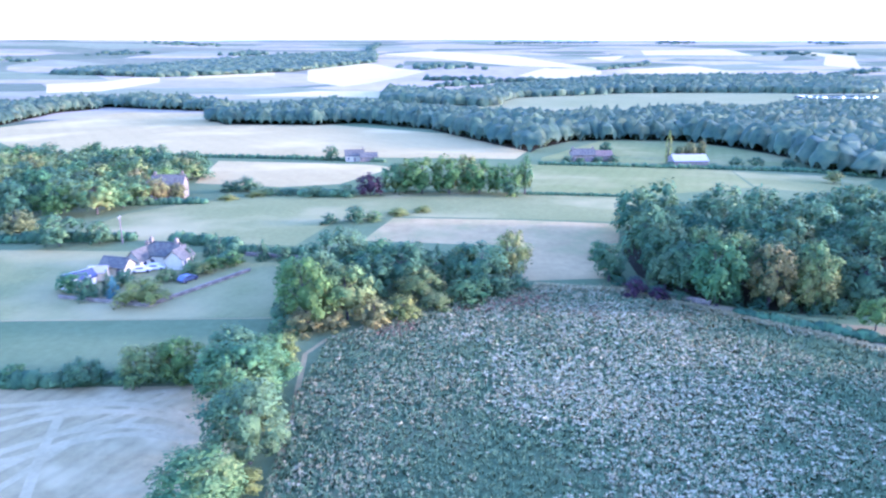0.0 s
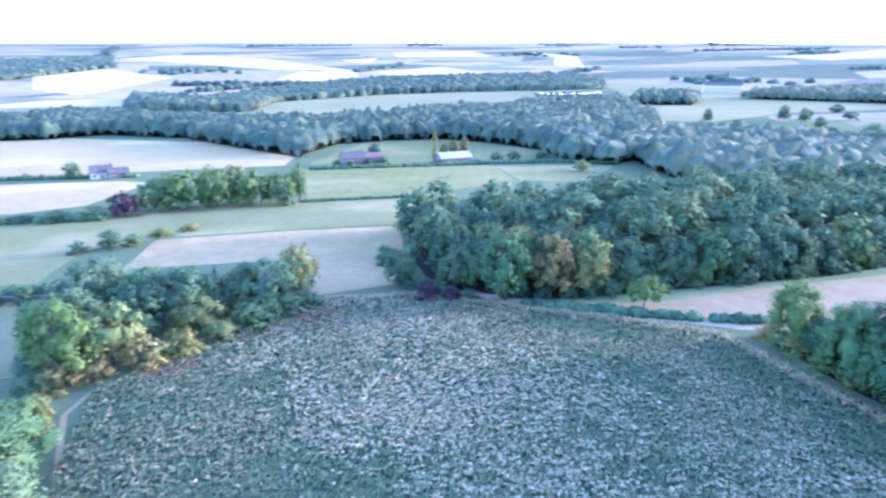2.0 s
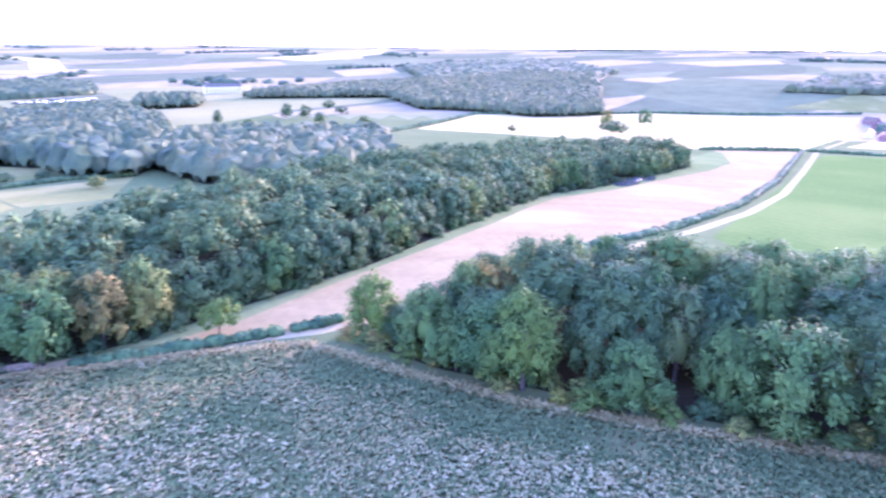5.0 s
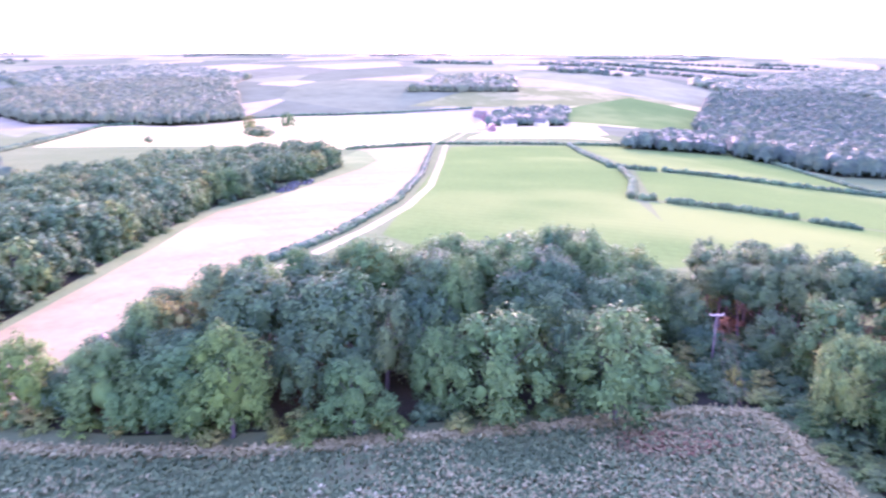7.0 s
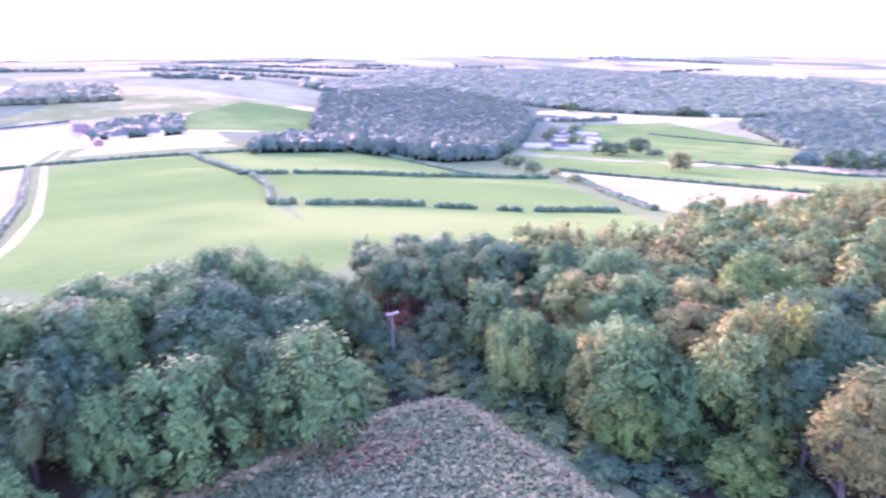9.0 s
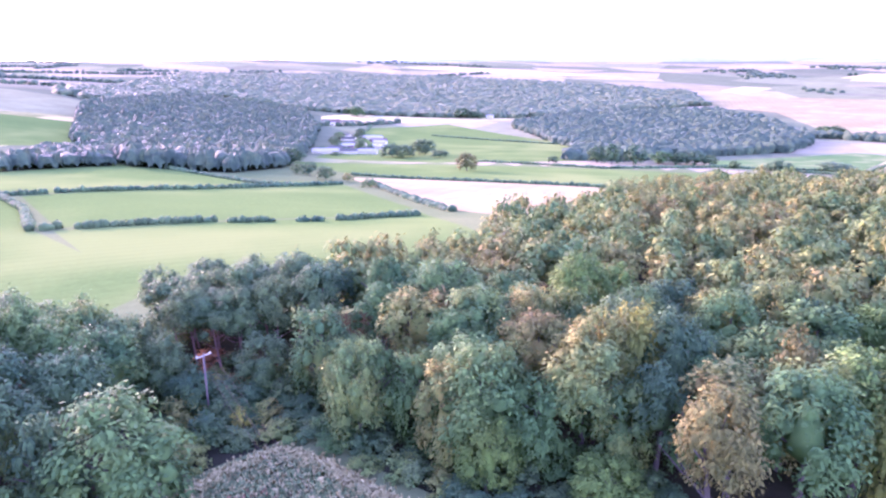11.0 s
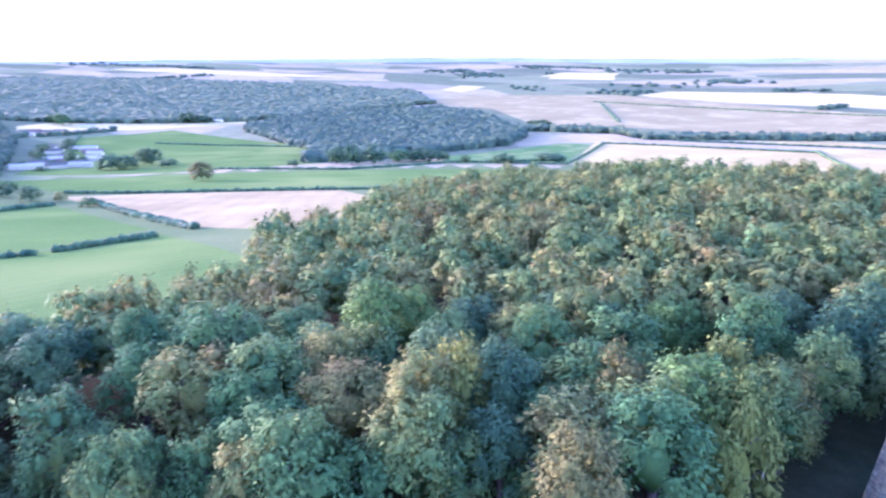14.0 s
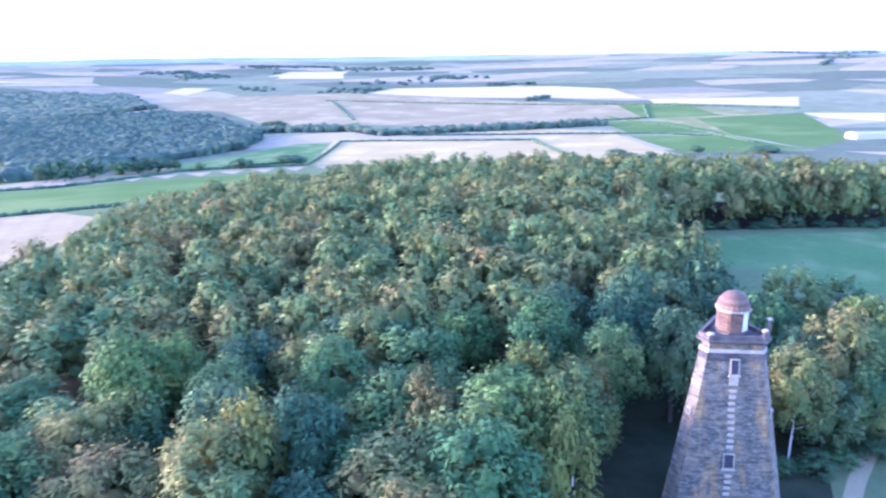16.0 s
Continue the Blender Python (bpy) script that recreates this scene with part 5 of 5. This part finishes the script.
dome_rings = [octagon(LR * 1.06 * math.cos(t) + 0.02, L1 + 0.14 + 1.6 * math.sin(t), 20, 0) for t in [radians(a) for a in (0, 14, 28, 42, 56, 69, 80, 88)]]
part("dome", prism(dome_rings), M_DOME, tower, "domed roof of reddish stone")


def on_face(h, u, out, k=0):
    """A pose on broad face k, u along it, out from it, upright along its slope."""
    bb, nn = side(h)
    r = (bb + 2 * nn) / (2 * math.sqrt(3))
    bb2, nn2 = side(h + 1)
    lean = math.degrees(math.atan((bb + 2 * nn - bb2 - 2 * nn2) / (2 * math.sqrt(3))))
    return pose(0, 0, 0, 0, 0, 120 * k) @ pose(u, r + out, h, lean, 0, 0)


for k in range(3):
    for h0, tall, wide in ((TOP - 3.0, 1.35, 0.62), (TOP - 12.3, 1.3, 0.8)):
        win = part("window_surround", box(wide + 0.26, 0.2, tall + 0.26, 0, 0, -0.1, 0.02, on_face(h0, 0, 0.05, k)), M_PALE, tower, "pale dressed stone window surround")
        part("opening", box(wide, 0.1, tall, 0, 0, 0.05, 0, on_face(h0, 0, 0.14, k)), M_DARK, win)
        for j in range(5):
            part("louvre", box(wide, 0.08, 0.05, 0, 0.03, 0.15 + j * tall / 5.2, 0, on_face(h0, 0, 0.17, k)), M_DARKSTONE, win)
        part("window_sill", box(wide + 0.5, 0.3, 0.16, 0, 0, -0.26, 0.02, on_face(h0, 0, 0.1, k)), M_PALE, win)
    h = TOP - 4.1
    part("round_vent_block", box(0.8, 0.12, 0.75, 0, 0, 0, 0.02, on_face(h, 0, 0.03, k)), M_PALE, tower)
    h -= 0.7
    while h > TOP - 10.4:
        part("stone_block", box(0.62, 0.14, 0.3, 0.05 * math.sin(h * 9), 0, 0, 0.02, on_face(h, 0, 0.02, k)), M_PALE, tower)
        h -= 0.62
    h = TOP - 13.3
    while h > 3.5:
        part("stone_block", box(0.62, 0.14, 0.3, 0.05 * math.sin(h * 9), 0, 0, 0.02, on_face(h, 0, 0.02, k)), M_PALE, tower)
        h -= 0.62
for k in range(3):
    a = 150 + 120 * k
    bb, nn = side(TOP * 0.62)
    s = bb + 2 * nn
    m = pose(0, 0, 0, 0, 0, a) @ pose(s / math.sqrt(3) - nn * 0.866 + 0.02, 0, TOP * 0.62)
    w = part("slit_window", box(0.18, 0.5, 0.8, 0, 0, 0, 0.02, m), M_PALE, tower)
    part("slit", box(0.1, 0.18, 0.5, 0.06, 0, 0.15, 0, m), M_DARK, w)


# ---------------------------------------------------------------- houses and farms
def house(name, x, y, turn, length, depth, eaves, rise, wall, roof, label, chimneys=1, rows=1, door=True, category="house", glaze=True, group=""):
    """A gabled house: walls, roof slopes, chimneys, windows with frame and pane."""
    e = new(name)
    e.matrix_basis = pose(x, y, gz(x, y) - 0.3, 0, 0, turn)
    tagged(e, label, category, group)
    hl, hd, z1, z2 = length / 2, depth / 2, eaves + 0.3, eaves + rise + 0.3
    bm = bmesh.new()
    pts = [(-hl, -hd, 0), (hl, -hd, 0), (hl, hd, 0), (-hl, hd, 0), (-hl, -hd, z1), (hl, -hd, z1), (hl, hd, z1), (-hl, hd, z1), (-hl, 0, z2), (hl, 0, z2)]
    v = [bm.verts.new(p) for p in pts]
    for f in ((0, 1, 5, 4), (2, 3, 7, 6), (1, 2, 6, 9, 5), (3, 0, 4, 8, 7), (0, 3, 2, 1), (4, 5, 9, 8), (6, 7, 8, 9)):
        bm.faces.new([v[i] for i in f])
    metre_uv(bm)
    part("wall", bm, wall, e)
    for s in (-1, 1):
        bm = bmesh.new()
        o, t = 0.35, 0.16
        k = (z2 - z1) / hd
        ring = [(-hl - o, s * (hd + o), z1 - o * k), (hl + o, s * (hd + o), z1 - o * k), (hl + o, 0, z2), (-hl - o, 0, z2)]
        lo = [bm.verts.new(p) for p in ring]
        hi = [bm.verts.new((p[0], p[1], p[2] + t + 0.03)) for p in ring]
        bm.faces.new(lo[::-1])
        bm.faces.new(hi)
        for i in range(4):
            bm.faces.new((lo[i], lo[(i + 1) % 4], hi[(i + 1) % 4], hi[i]))
        metre_uv(bm)
        r = part("roof", bm, roof, e)
    part("ridge", box(length + 0.6, 0.3, 0.16, 0, 0, z2 + 0.12, 0.03), roof, r)
    for i in range(chimneys):
        cx = (hl - 0.6) * (1 if i == 0 else -1)
        c = part("chimney", box(0.7, 0.8, 1.5, cx, 0, z2 - 0.4, 0.02), wall if wall is not M_WALL else M_RUBBLE, e)
        part("chimney_pot", box(0.25, 0.25, 0.4, cx, 0, z2 + 1.1, 0.03), M_TILE, c)
    if glaze:
        n = max(2, int(length / 2.6))
        for s in (-1, 1):
            for row in range(rows):
                for i in range(n):
                    if door and row == 0 and s == -1 and i == n // 2:
                        d = part("door", box(0.95, 0.1, 2.0, -hl + length * (i + 0.5) / n, s * hd, 0.3), M_WOOD, e)
                        continue
                    wx, wz = -hl + length * (i + 0.5) / n, 1.2 + row * 2.5
                    w = part("window", box(1.1, 0.12, 1.15, wx, s * hd, wz, 0.02), M_FRAME, e)
                    part("pane", box(0.9, 0.08, 0.95, wx, s * (hd + 0.04), wz + 0.1), M_GLASS, w)
    return e


cot = "cottages by the lane"
house("cottage", -62.5, 153, -8, 7.2, 5, 2.8, 2.2, M_WALL, M_SLATE, "white rendered cottage with a dark slate roof", 2, 1, group=cot)
house("cottage_wing", -58.6, 151, 78, 4.8, 4, 2.5, 1.8, M_WALL, M_SLATE, "white gabled wing with a slate roof", 0, 1, group=cot)
house("cottage_wing", -67, 151, 70, 5.4, 3.8, 2.5, 1.8, M_WALL, M_SLATE, "white gabled side wing of the cottage", 1, 1, group=cot)
house("outbuilding", -70.5, 146.5, -14, 6, 3.8, 2.2, 1.5, M_WALL, M_SLATE, "low stone outbuilding with a grey roof", 0, 1, category="outbuilding")
house("greenhouse", -75.5, 139, 55, 6, 3, 1.8, 1.1, M_FRAME, M_GLASS, "small white-framed greenhouse in the garden", 0, 1, False, "greenhouse")
house("shed", -73, 143, 10, 3.4, 2.6, 2.0, 0.8, M_WALL, M_SHEET, "pale garden shed with a grey roof", 0, 1, category="shed", glaze=False)
house("farmhouse", -91, 233, 5, 10, 6.5, 5.0, 2.6, M_RUBBLE, M_SLATE, "stone farmhouse with two storeys and slate roof", 2, 2)
house("farmhouse", -99, 235, 80, 7, 5, 3.2, 2.2, M_BRICK, M_TILE, "low red brick house beside the farmhouse", 1, 1)
house("farmhouse", -43, 344, 8, 9, 6, 3.0, 2.4, M_WALL, M_SLATE, "white farmhouse by the stubble field", 1, 1)
house("barn", -36, 342, 8, 8, 5, 2.4, 1.8, M_RUBBLE, M_SLATE, "stone barn by the stubble field", 0, 1, category="barn", glaze=False)
house("farmhouse", 68, 346, 4, 11, 6.5, 3.4, 2.4, M_RUBBLE, M_SLATE, "stone farmhouse with a grey slate roof", 2, 1)
house("barn", 78, 348, 2, 9, 6, 3.0, 2.0, M_RUBBLE, M_TILE, "long low stone barn", 0, 1, category="barn", glaze=False)
house("barn", 116, 335, 3, 16, 9, 3.0, 2.2, M_RUBBLE, M_SHEET, "farm barn with a pale grey sheet roof", 0, 1, category="barn", glaze=False)
house("hut", 98, 85, 30, 4.5, 3.5, 4.4, 1.6, M_BRICK, M_TILE, "small red brick hut among the trees", 0, 2, category="hut")
house("country_house", 835, 1010, -30, 60, 18, 12, 5, M_WALL, M_SLATE, "long pale country house in its park", 2, 3)
rv = np.random.default_rng(9)
for i, (x, y) in enumerate(((974, 51), (911, 21), (1036, -11), (1073, -62), (840, 41), (950, 10), (990, 20), (880, 55), (1010, 60), (930, -20))):
    brick = i % 2 == 0
    house("village_house", x, y, rv.uniform(0, 180), rv.uniform(12, 20), 9, 5, 4, M_BRICK if brick else M_WALL, M_TILE if brick else M_SLATE, "brick village house with a clay roof" if brick else "white village house with a slate roof", 1, 2, group="village houses")
for i, (x, y, ln) in enumerate(((1339, -825, 44), (1371, -902, 52), (1427, -1026, 34), (1388, -870, 40), (854, -506, 36), (848, -538, 27), (840, -566, 28), (905, -560, 26), (950, -606, 24), (985, -655, 26), (1005, -715, 23), (1071, -695, 26), (1091, -759, 46), (1040, -738, 30), (930, -655, 20), (1130, -730, 22), (1286, -1262, 40), (870, -585, 16))):
    pale = i % 5 != 3
    house("farm_building", x, y, 35 + rv.uniform(-22, 22), ln, 11, 4.5, 2.8, M_WALL if pale else M_BRICK, M_SHEET if i % 2 == 0 else M_SLATE if pale else M_TILE, "pale farm building with a grey roof" if pale else "red farm building with a weathered roof", 0, 1, category="barn", glaze=i > 3, group="farm buildings")
house("warehouse", -469, -1069, 10, 60, 25, 7, 3, M_WALL, M_SHEET, "long white warehouse beyond the fields", 0, 1, category="warehouse", glaze=False)


def car(x, y, turn, colour):
    e = new("car")
    e.matrix_basis = pose(x, y, gz(x, y), 0, 0, turn)
    tagged(e, f"parked {colour} car on the drive", "car", "parked cars")
    prof = [(-2.1, 0.35), (2.1, 0.35), (2.15, 0.75), (1.2, 0.95), (0.6, 1.42), (-1.2, 1.45), (-2.0, 0.95), (-2.15, 0.7)]
    part("body", prism([[Vector((px, -0.85, pz)) for px, pz in prof], [Vector((px, 0.85, pz)) for px, pz in prof]]), M_CARS[colour], e)
    part("window", box(1.5, 1.74, 0.36, -0.3, 0, 0.98, 0.02), M_GLASS, e)
    for px in (-1.35, 1.35):
        for py in (-0.8, 0.8):
            bm = bmesh.new()
            bmesh.ops.create_cone(bm, cap_ends=True, segments=14, radius1=0.33, radius2=0.33, depth=0.22, matrix=Matrix.Translation((px, py, 0.33)) @ pose(0, 0, 0, 90, 0, 0))
            part("wheel", bm, M_TYRE, e)


for c in ((-66, 147.5, 20, "white"), (-63.5, 149, 15, "white"), (-53.5, 141, 60, "blue"), (-95, 227, 10, "white"), (-99, 226, 5, "grey"), (-91, 221, 40, "white")):
    car(*c)


def stone_wall(points, height, thick, label):
    """A low wall of squared stones along a line, each stone its own piece."""
    e = tagged(new("garden_wall"), label, "wall")
    e.matrix_basis = pose(points[0][0], points[0][1], gz(*points[0]))
    base = Vector((points[0][0], points[0][1], gz(*points[0])))
    for (x0, y0), (x1, y1) in zip(points, points[1:]):
        d = math.hypot(x1 - x0, y1 - y0)
        n = max(1, int(d / 2.5))
        for k in range(n):
            ux, uy = x0 + (x1 - x0) * (k + 0.5) / n, y0 + (y1 - y0) * (k + 0.5) / n
            bm = box(d / n, thick, height + 0.4, 0, 0, -0.4, 0.03)
            bm.transform(pose(ux - base.x, uy - base.y, gz(ux, uy) - base.z, 0, 0, math.degrees(math.atan2(y1 - y0, x1 - x0))))
            part("wall_section", bm, M_RUBBLE, e)


stone_wall([(-76, 132), (-65, 129), (-56, 126.5), (-51.5, 133), (-42, 147)], 0.7, 0.4, "low stone wall round the cottage garden")
stone_wall([(-46, 158.5), (-32, 154.5)], 0.9, 0.4, "pale stone wall beside the lane")
stone_wall([(40, 130.5), (50, 124.2)], 1.0, 0.5, "low stone wall by the lane end")

# ponds
for x, y, rx, ry in ((300, 119, 13, 3.6), (321, 116.5, 7, 2.6), (605, 1110, 60, 30)):
    bm = bmesh.new()
    vs = [bm.verts.new((x + rx * math.cos(2 * math.pi * k / 24) * (1 + 0.1 * math.sin(3 * k)), y + ry * math.sin(2 * math.pi * k / 24), 0)) for k in range(24)]
    zt = max(gz(v.co.x, v.co.y) for v in vs) + 0.15
    for v in vs:
        v.co.z = zt
    bm.faces.new(vs)
    r = bmesh.ops.extrude_face_region(bm, geom=bm.faces[:])
    for g in r["geom"]:
        if isinstance(g, bmesh.types.BMVert):
            g.co.z -= 3.0
    tagged(part("pond", bm, M_POND, None), "small still pond reflecting the sky", "pond", kind="structure")


def tube(points, radius, sides=5):
    V, F = [], []
    for i, p in enumerate(points):
        q = Vector(points[min(i + 1, len(points) - 1)]) - Vector(points[max(i - 1, 0)])
        a = q.orthogonal().normalized()
        b = q.normalized().cross(a)
        for k in range(sides):
            t = 2 * math.pi * k / sides
            V.append(Vector(p) + radius * (math.cos(t) * a + math.sin(t) * b))
        if i:
            for k in range(sides):
                a0, a1 = (i - 1) * sides + k, (i - 1) * sides + (k + 1) % sides
                F.append((a0, a1, a1 + sides, a0 + sides))
    return np.array(V), np.array(F)


POLES = [(110, -4, 9.6), (14, 14, 9.5)]
for x, y, h in POLES + [(-80, 170.5, 7.5)]:
    e = tagged(new("power_pole"), "wooden power pole with a pale crossarm", "pole", "power poles")
    e.matrix_basis = pose(x, y, gz(x, y) - 0.4, 0, 0, 8)
    ob = new("pole", mesh_from("pole", *tube([(0, 0, 0), (0, 0, h * 0.5), (0, 0, h)], 0.14, 8), M_WOOD))
    ob.parent = e
    arm = part("crossarm", box(0.14, 2.2, 0.16, 0, 0, h - 0.35, 0.02), M_SHEET, e)
    for py in (-0.95, 0, 0.95):
        part("insulator", box(0.12, 0.12, 0.22, 0, py, h - 0.19, 0.03), M_FRAME, arm)
for (x0, y0, h0), (x1, y1, h1) in zip(POLES, POLES[1:]):
    for off in (-0.95, 0, 0.95):
        pts = []
        for k in range(13):
            u = k / 12
            za, zb = gz(x0, y0) + h0, gz(x1, y1) + h1
            pts.append((x0 + (x1 - x0) * u, y0 + (y1 - y0) * u + off, za + (zb - za) * u - 2.2 * 4 * u * (1 - u) * 0.5))
        tagged(new("power_line", mesh_from("power_line", *tube(pts, 0.009), M_DARKSTONE)), "thin overhead wire between the power poles", "wire", "power lines")

# ---------------------------------------------------------------- weeds and rough grass on the near field
def weed_material(name, stops):
    """Weeds and grass: each clump has its own tone, its blades a little of their own."""
    m, nodes, links, b = material(name, 0.95)
    b.inputs["Specular IOR Level"].default_value = 0.05
    isl = nodes.new("ShaderNodeNewGeometry").outputs["Random Per Island"]
    pos = nodes.new("ShaderNodeNewGeometry").outputs["Position"]
    tone = nodes.new("ShaderNodeMath")
    tone.operation = "MULTIPLY_ADD"
    links.new(isl, tone.inputs[0])
    tone.inputs[1].default_value = 0.3
    links.new(noise_tex(nodes, links, 0.9, 3, pos, 0.7), tone.inputs[2])
    links.new(ramp(nodes, links, tone.outputs[0], [(0.3 + 0.65 * at, c) for at, c in stops]), b.inputs["Base Color"])
    return m


M_SEED = weed_material("seeding_thistle_heads", [(0.0, (0.13, 0.142, 0.054)), (0.5, (0.225, 0.225, 0.095)), (1.0, (0.36, 0.335, 0.16))])
M_DRY = weed_material("dry_grass", [(0.0, (0.15, 0.15, 0.055)), (0.5, (0.235, 0.218, 0.082)), (1.0, (0.34, 0.3, 0.12))])
M_RED = weed_material("red_sorrel", [(0.0, (0.115, 0.066, 0.03)), (0.5, (0.17, 0.094, 0.04)), (1.0, (0.235, 0.135, 0.06))])
M_STRAWGRASS = weed_material("bleached_grass", [(0.0, (0.17, 0.162, 0.055)), (0.5, (0.25, 0.23, 0.082)), (1.0, (0.36, 0.32, 0.125))])
M_WEED = weed_material("green_weed_leaves", [(0.0, (0.036, 0.07, 0.028)), (0.5, (0.072, 0.122, 0.042)), (1.0, (0.14, 0.178, 0.06))])
rg = np.random.default_rng(77)


def tufts(name, pts, low, high, spread, blades, mat, label, head=False):
    """Tufts of bent blades, or of woolly heads, joined."""
    n = len(pts)
    z = ground(pts[:, 0], pts[:, 1])
    h = rg.uniform(low, high, n)
    V, F = [], []
    for j in range(blades):
        a = rg.uniform(0, 6.28, n)
        ux, uy = np.cos(a), np.sin(a)
        sp = spread * rg.uniform(0.3, 1.0, n)
        wd = rg.uniform(0.1, 0.21, n) if head else rg.uniform(0.05, 0.12, n)
        base = np.stack([pts[:, 0] + ux * sp * 0.2, pts[:, 1] + uy * sp * 0.2, z + (0.25 * h if head else 0)], 1)
        mid_ = np.stack([pts[:, 0] + ux * sp * 0.6, pts[:, 1] + uy * sp * 0.6, z + h * 0.85], 1)
        tip = np.stack([pts[:, 0] + ux * sp * 1.1, pts[:, 1] + uy * sp * 1.1, z + h * rg.uniform(0.7, 1.1, n)], 1)
        sd = np.stack([-uy * wd, ux * wd, 0 * wd], 1)
        V.append(np.stack([base, mid_ + sd, tip, mid_ - sd], 1))
    V = np.stack(V, 1).reshape(-1, 3)
    i = 4 * np.arange(n * blades)[:, None]
    F = np.concatenate([i + [0, 1, 3], i + [1, 2, 3]])
    up = np.cross(V[F[:, 1]] - V[F[:, 0]], V[F[:, 2]] - V[F[:, 0]])[:, 2] < 0
    F[up] = F[up][:, ::-1]
    N = unit(np.repeat(rg.normal(0, 0.3, (n * blades, 3)) + [0, 0, 1], 4, 0))
    return tagged(new(name, mesh_from(name, V, F, mat, N)), label, "weeds", kind="stuff")


def field_points(n, poly):
    xs, ys = [p[0] for p in poly], [p[1] for p in poly]
    p = np.stack([rg.uniform(min(xs), max(xs), n), rg.uniform(min(ys), max(ys), n)], 1)
    return p[inside(p[:, 0], p[:, 1], poly)]


def patches(p, scale, seed):
    return np.array([noise.noise((x * scale, y * scale, seed)) for x, y in p])


def mound(p, x, y, rx, ry, turn=0.0):
    """1 in the middle of an oval stretch of the field, falling to 0 round it."""
    c, n = math.cos(radians(turn)), math.sin(radians(turn))
    u, w = (p[:, 0] - x) * c + (p[:, 1] - y) * n, -(p[:, 0] - x) * n + (p[:, 1] - y) * c
    return np.exp(-((u / rx) ** 2 + (w / ry) ** 2))


EDGE = [(14, 133.5), (35, 132), (53, 117.5), (65, 108.5), (78, 96.5), (78.5, 79), (80, 60), (86, 35), (95.5, 1), (95, -6.5), (86, -8), (70, -9.5), (50, -14)]


def from_path(p):
    """How far points lie from the path along the field's edge."""
    return edge_distance(p, EDGE + EDGE[-2:0:-1])


p = field_points(90000, WEED)
d = from_path(p)
v = 1.3 * patches(p, 0.05, 3.1) + 0.9 * patches(p, 0.16, 8.0) + 0.8 * patches(p, 0.45, 1.0)
rich = 0.8 * mound(p, 26, 92, 24, 28) + 0.3 * mound(p, 40, 62, 22, 22) + 0.55 * mound(p, 66, 52, 16, 7, -68) + 0.3 * mound(p, 36, 30, 26, 26) + 0.35 * mound(p, 30, 118, 36, 8) - 0.5 * mound(p, -6, 84, 12, 30) - 0.35 * mound(p, 60, 88, 12, 18)
keep = 0.62 * v + rich - 0.45 * mound(p, 82, 0, 24, 18) - 0.6 * np.exp(-((d - 5.5) / 3.5) ** 2) + rg.uniform(-0.5, 0.5, len(p)) > 0.47
tufts("thistles", p[keep], 0.35, 0.75, 0.42, 4, M_SEED, "pale seeding thistles over the fallow field", True)
p = field_points(105000, WEED)
tufts("green_weeds", p[0.5 * patches(p, 0.5, 3.0) > -0.3], 0.35, 0.75, 0.55, 3, M_WEED, "low green weeds over the fallow field")
p = field_points(80000, WEED)
v = patches(p, 0.06, 31.0) + 0.5 * patches(p, 0.25, 5.0)
dry = 0.7 * mound(p, 20, 122, 42, 11) + 0.5 * np.exp(-((from_path(p) - 13) / 4) ** 2) + 0.55 * mound(p, 80, -3, 26, 13) + 0.35 * mound(p, 10, 112, 22, 10)
tufts("dry_grass", p[0.8 * v + dry + rg.uniform(-0.25, 0.25, len(p)) > 0.17], 0.35, 0.7, 0.4, 4, M_DRY, "patches of dry pinkish grass in the fallow field")
p = field_points(150000, WEED)
red = 1.3 * mound(p, 87, 7, 2.8, 6, 8) + 0.6 * mound(p, 14, 126, 7, 2.5, 30) + 0.3 * mound(p, 24, 121, 38, 8, -6) + 0.45 * mound(p, -8, 112, 6, 3, 40) + 0.12 * patches(p, 0.2, 55.0)
tufts("sorrel", p[red + rg.uniform(-0.15, 0.15, len(p)) > 0.36], 0.35, 0.7, 0.4, 4, M_RED, "reddish brown sorrel patches in the fallow field")
p = field_points(420000, ribbon(EDGE, 4.6))
p = p[from_path(p) < np.abs(rg.normal(0, 0.8, len(p))) + 0.15]
tufts("path_grass", p, 0.4, 0.8, 0.3, 4, M_STRAWGRASS, "strip of tall bleached grass along the path")
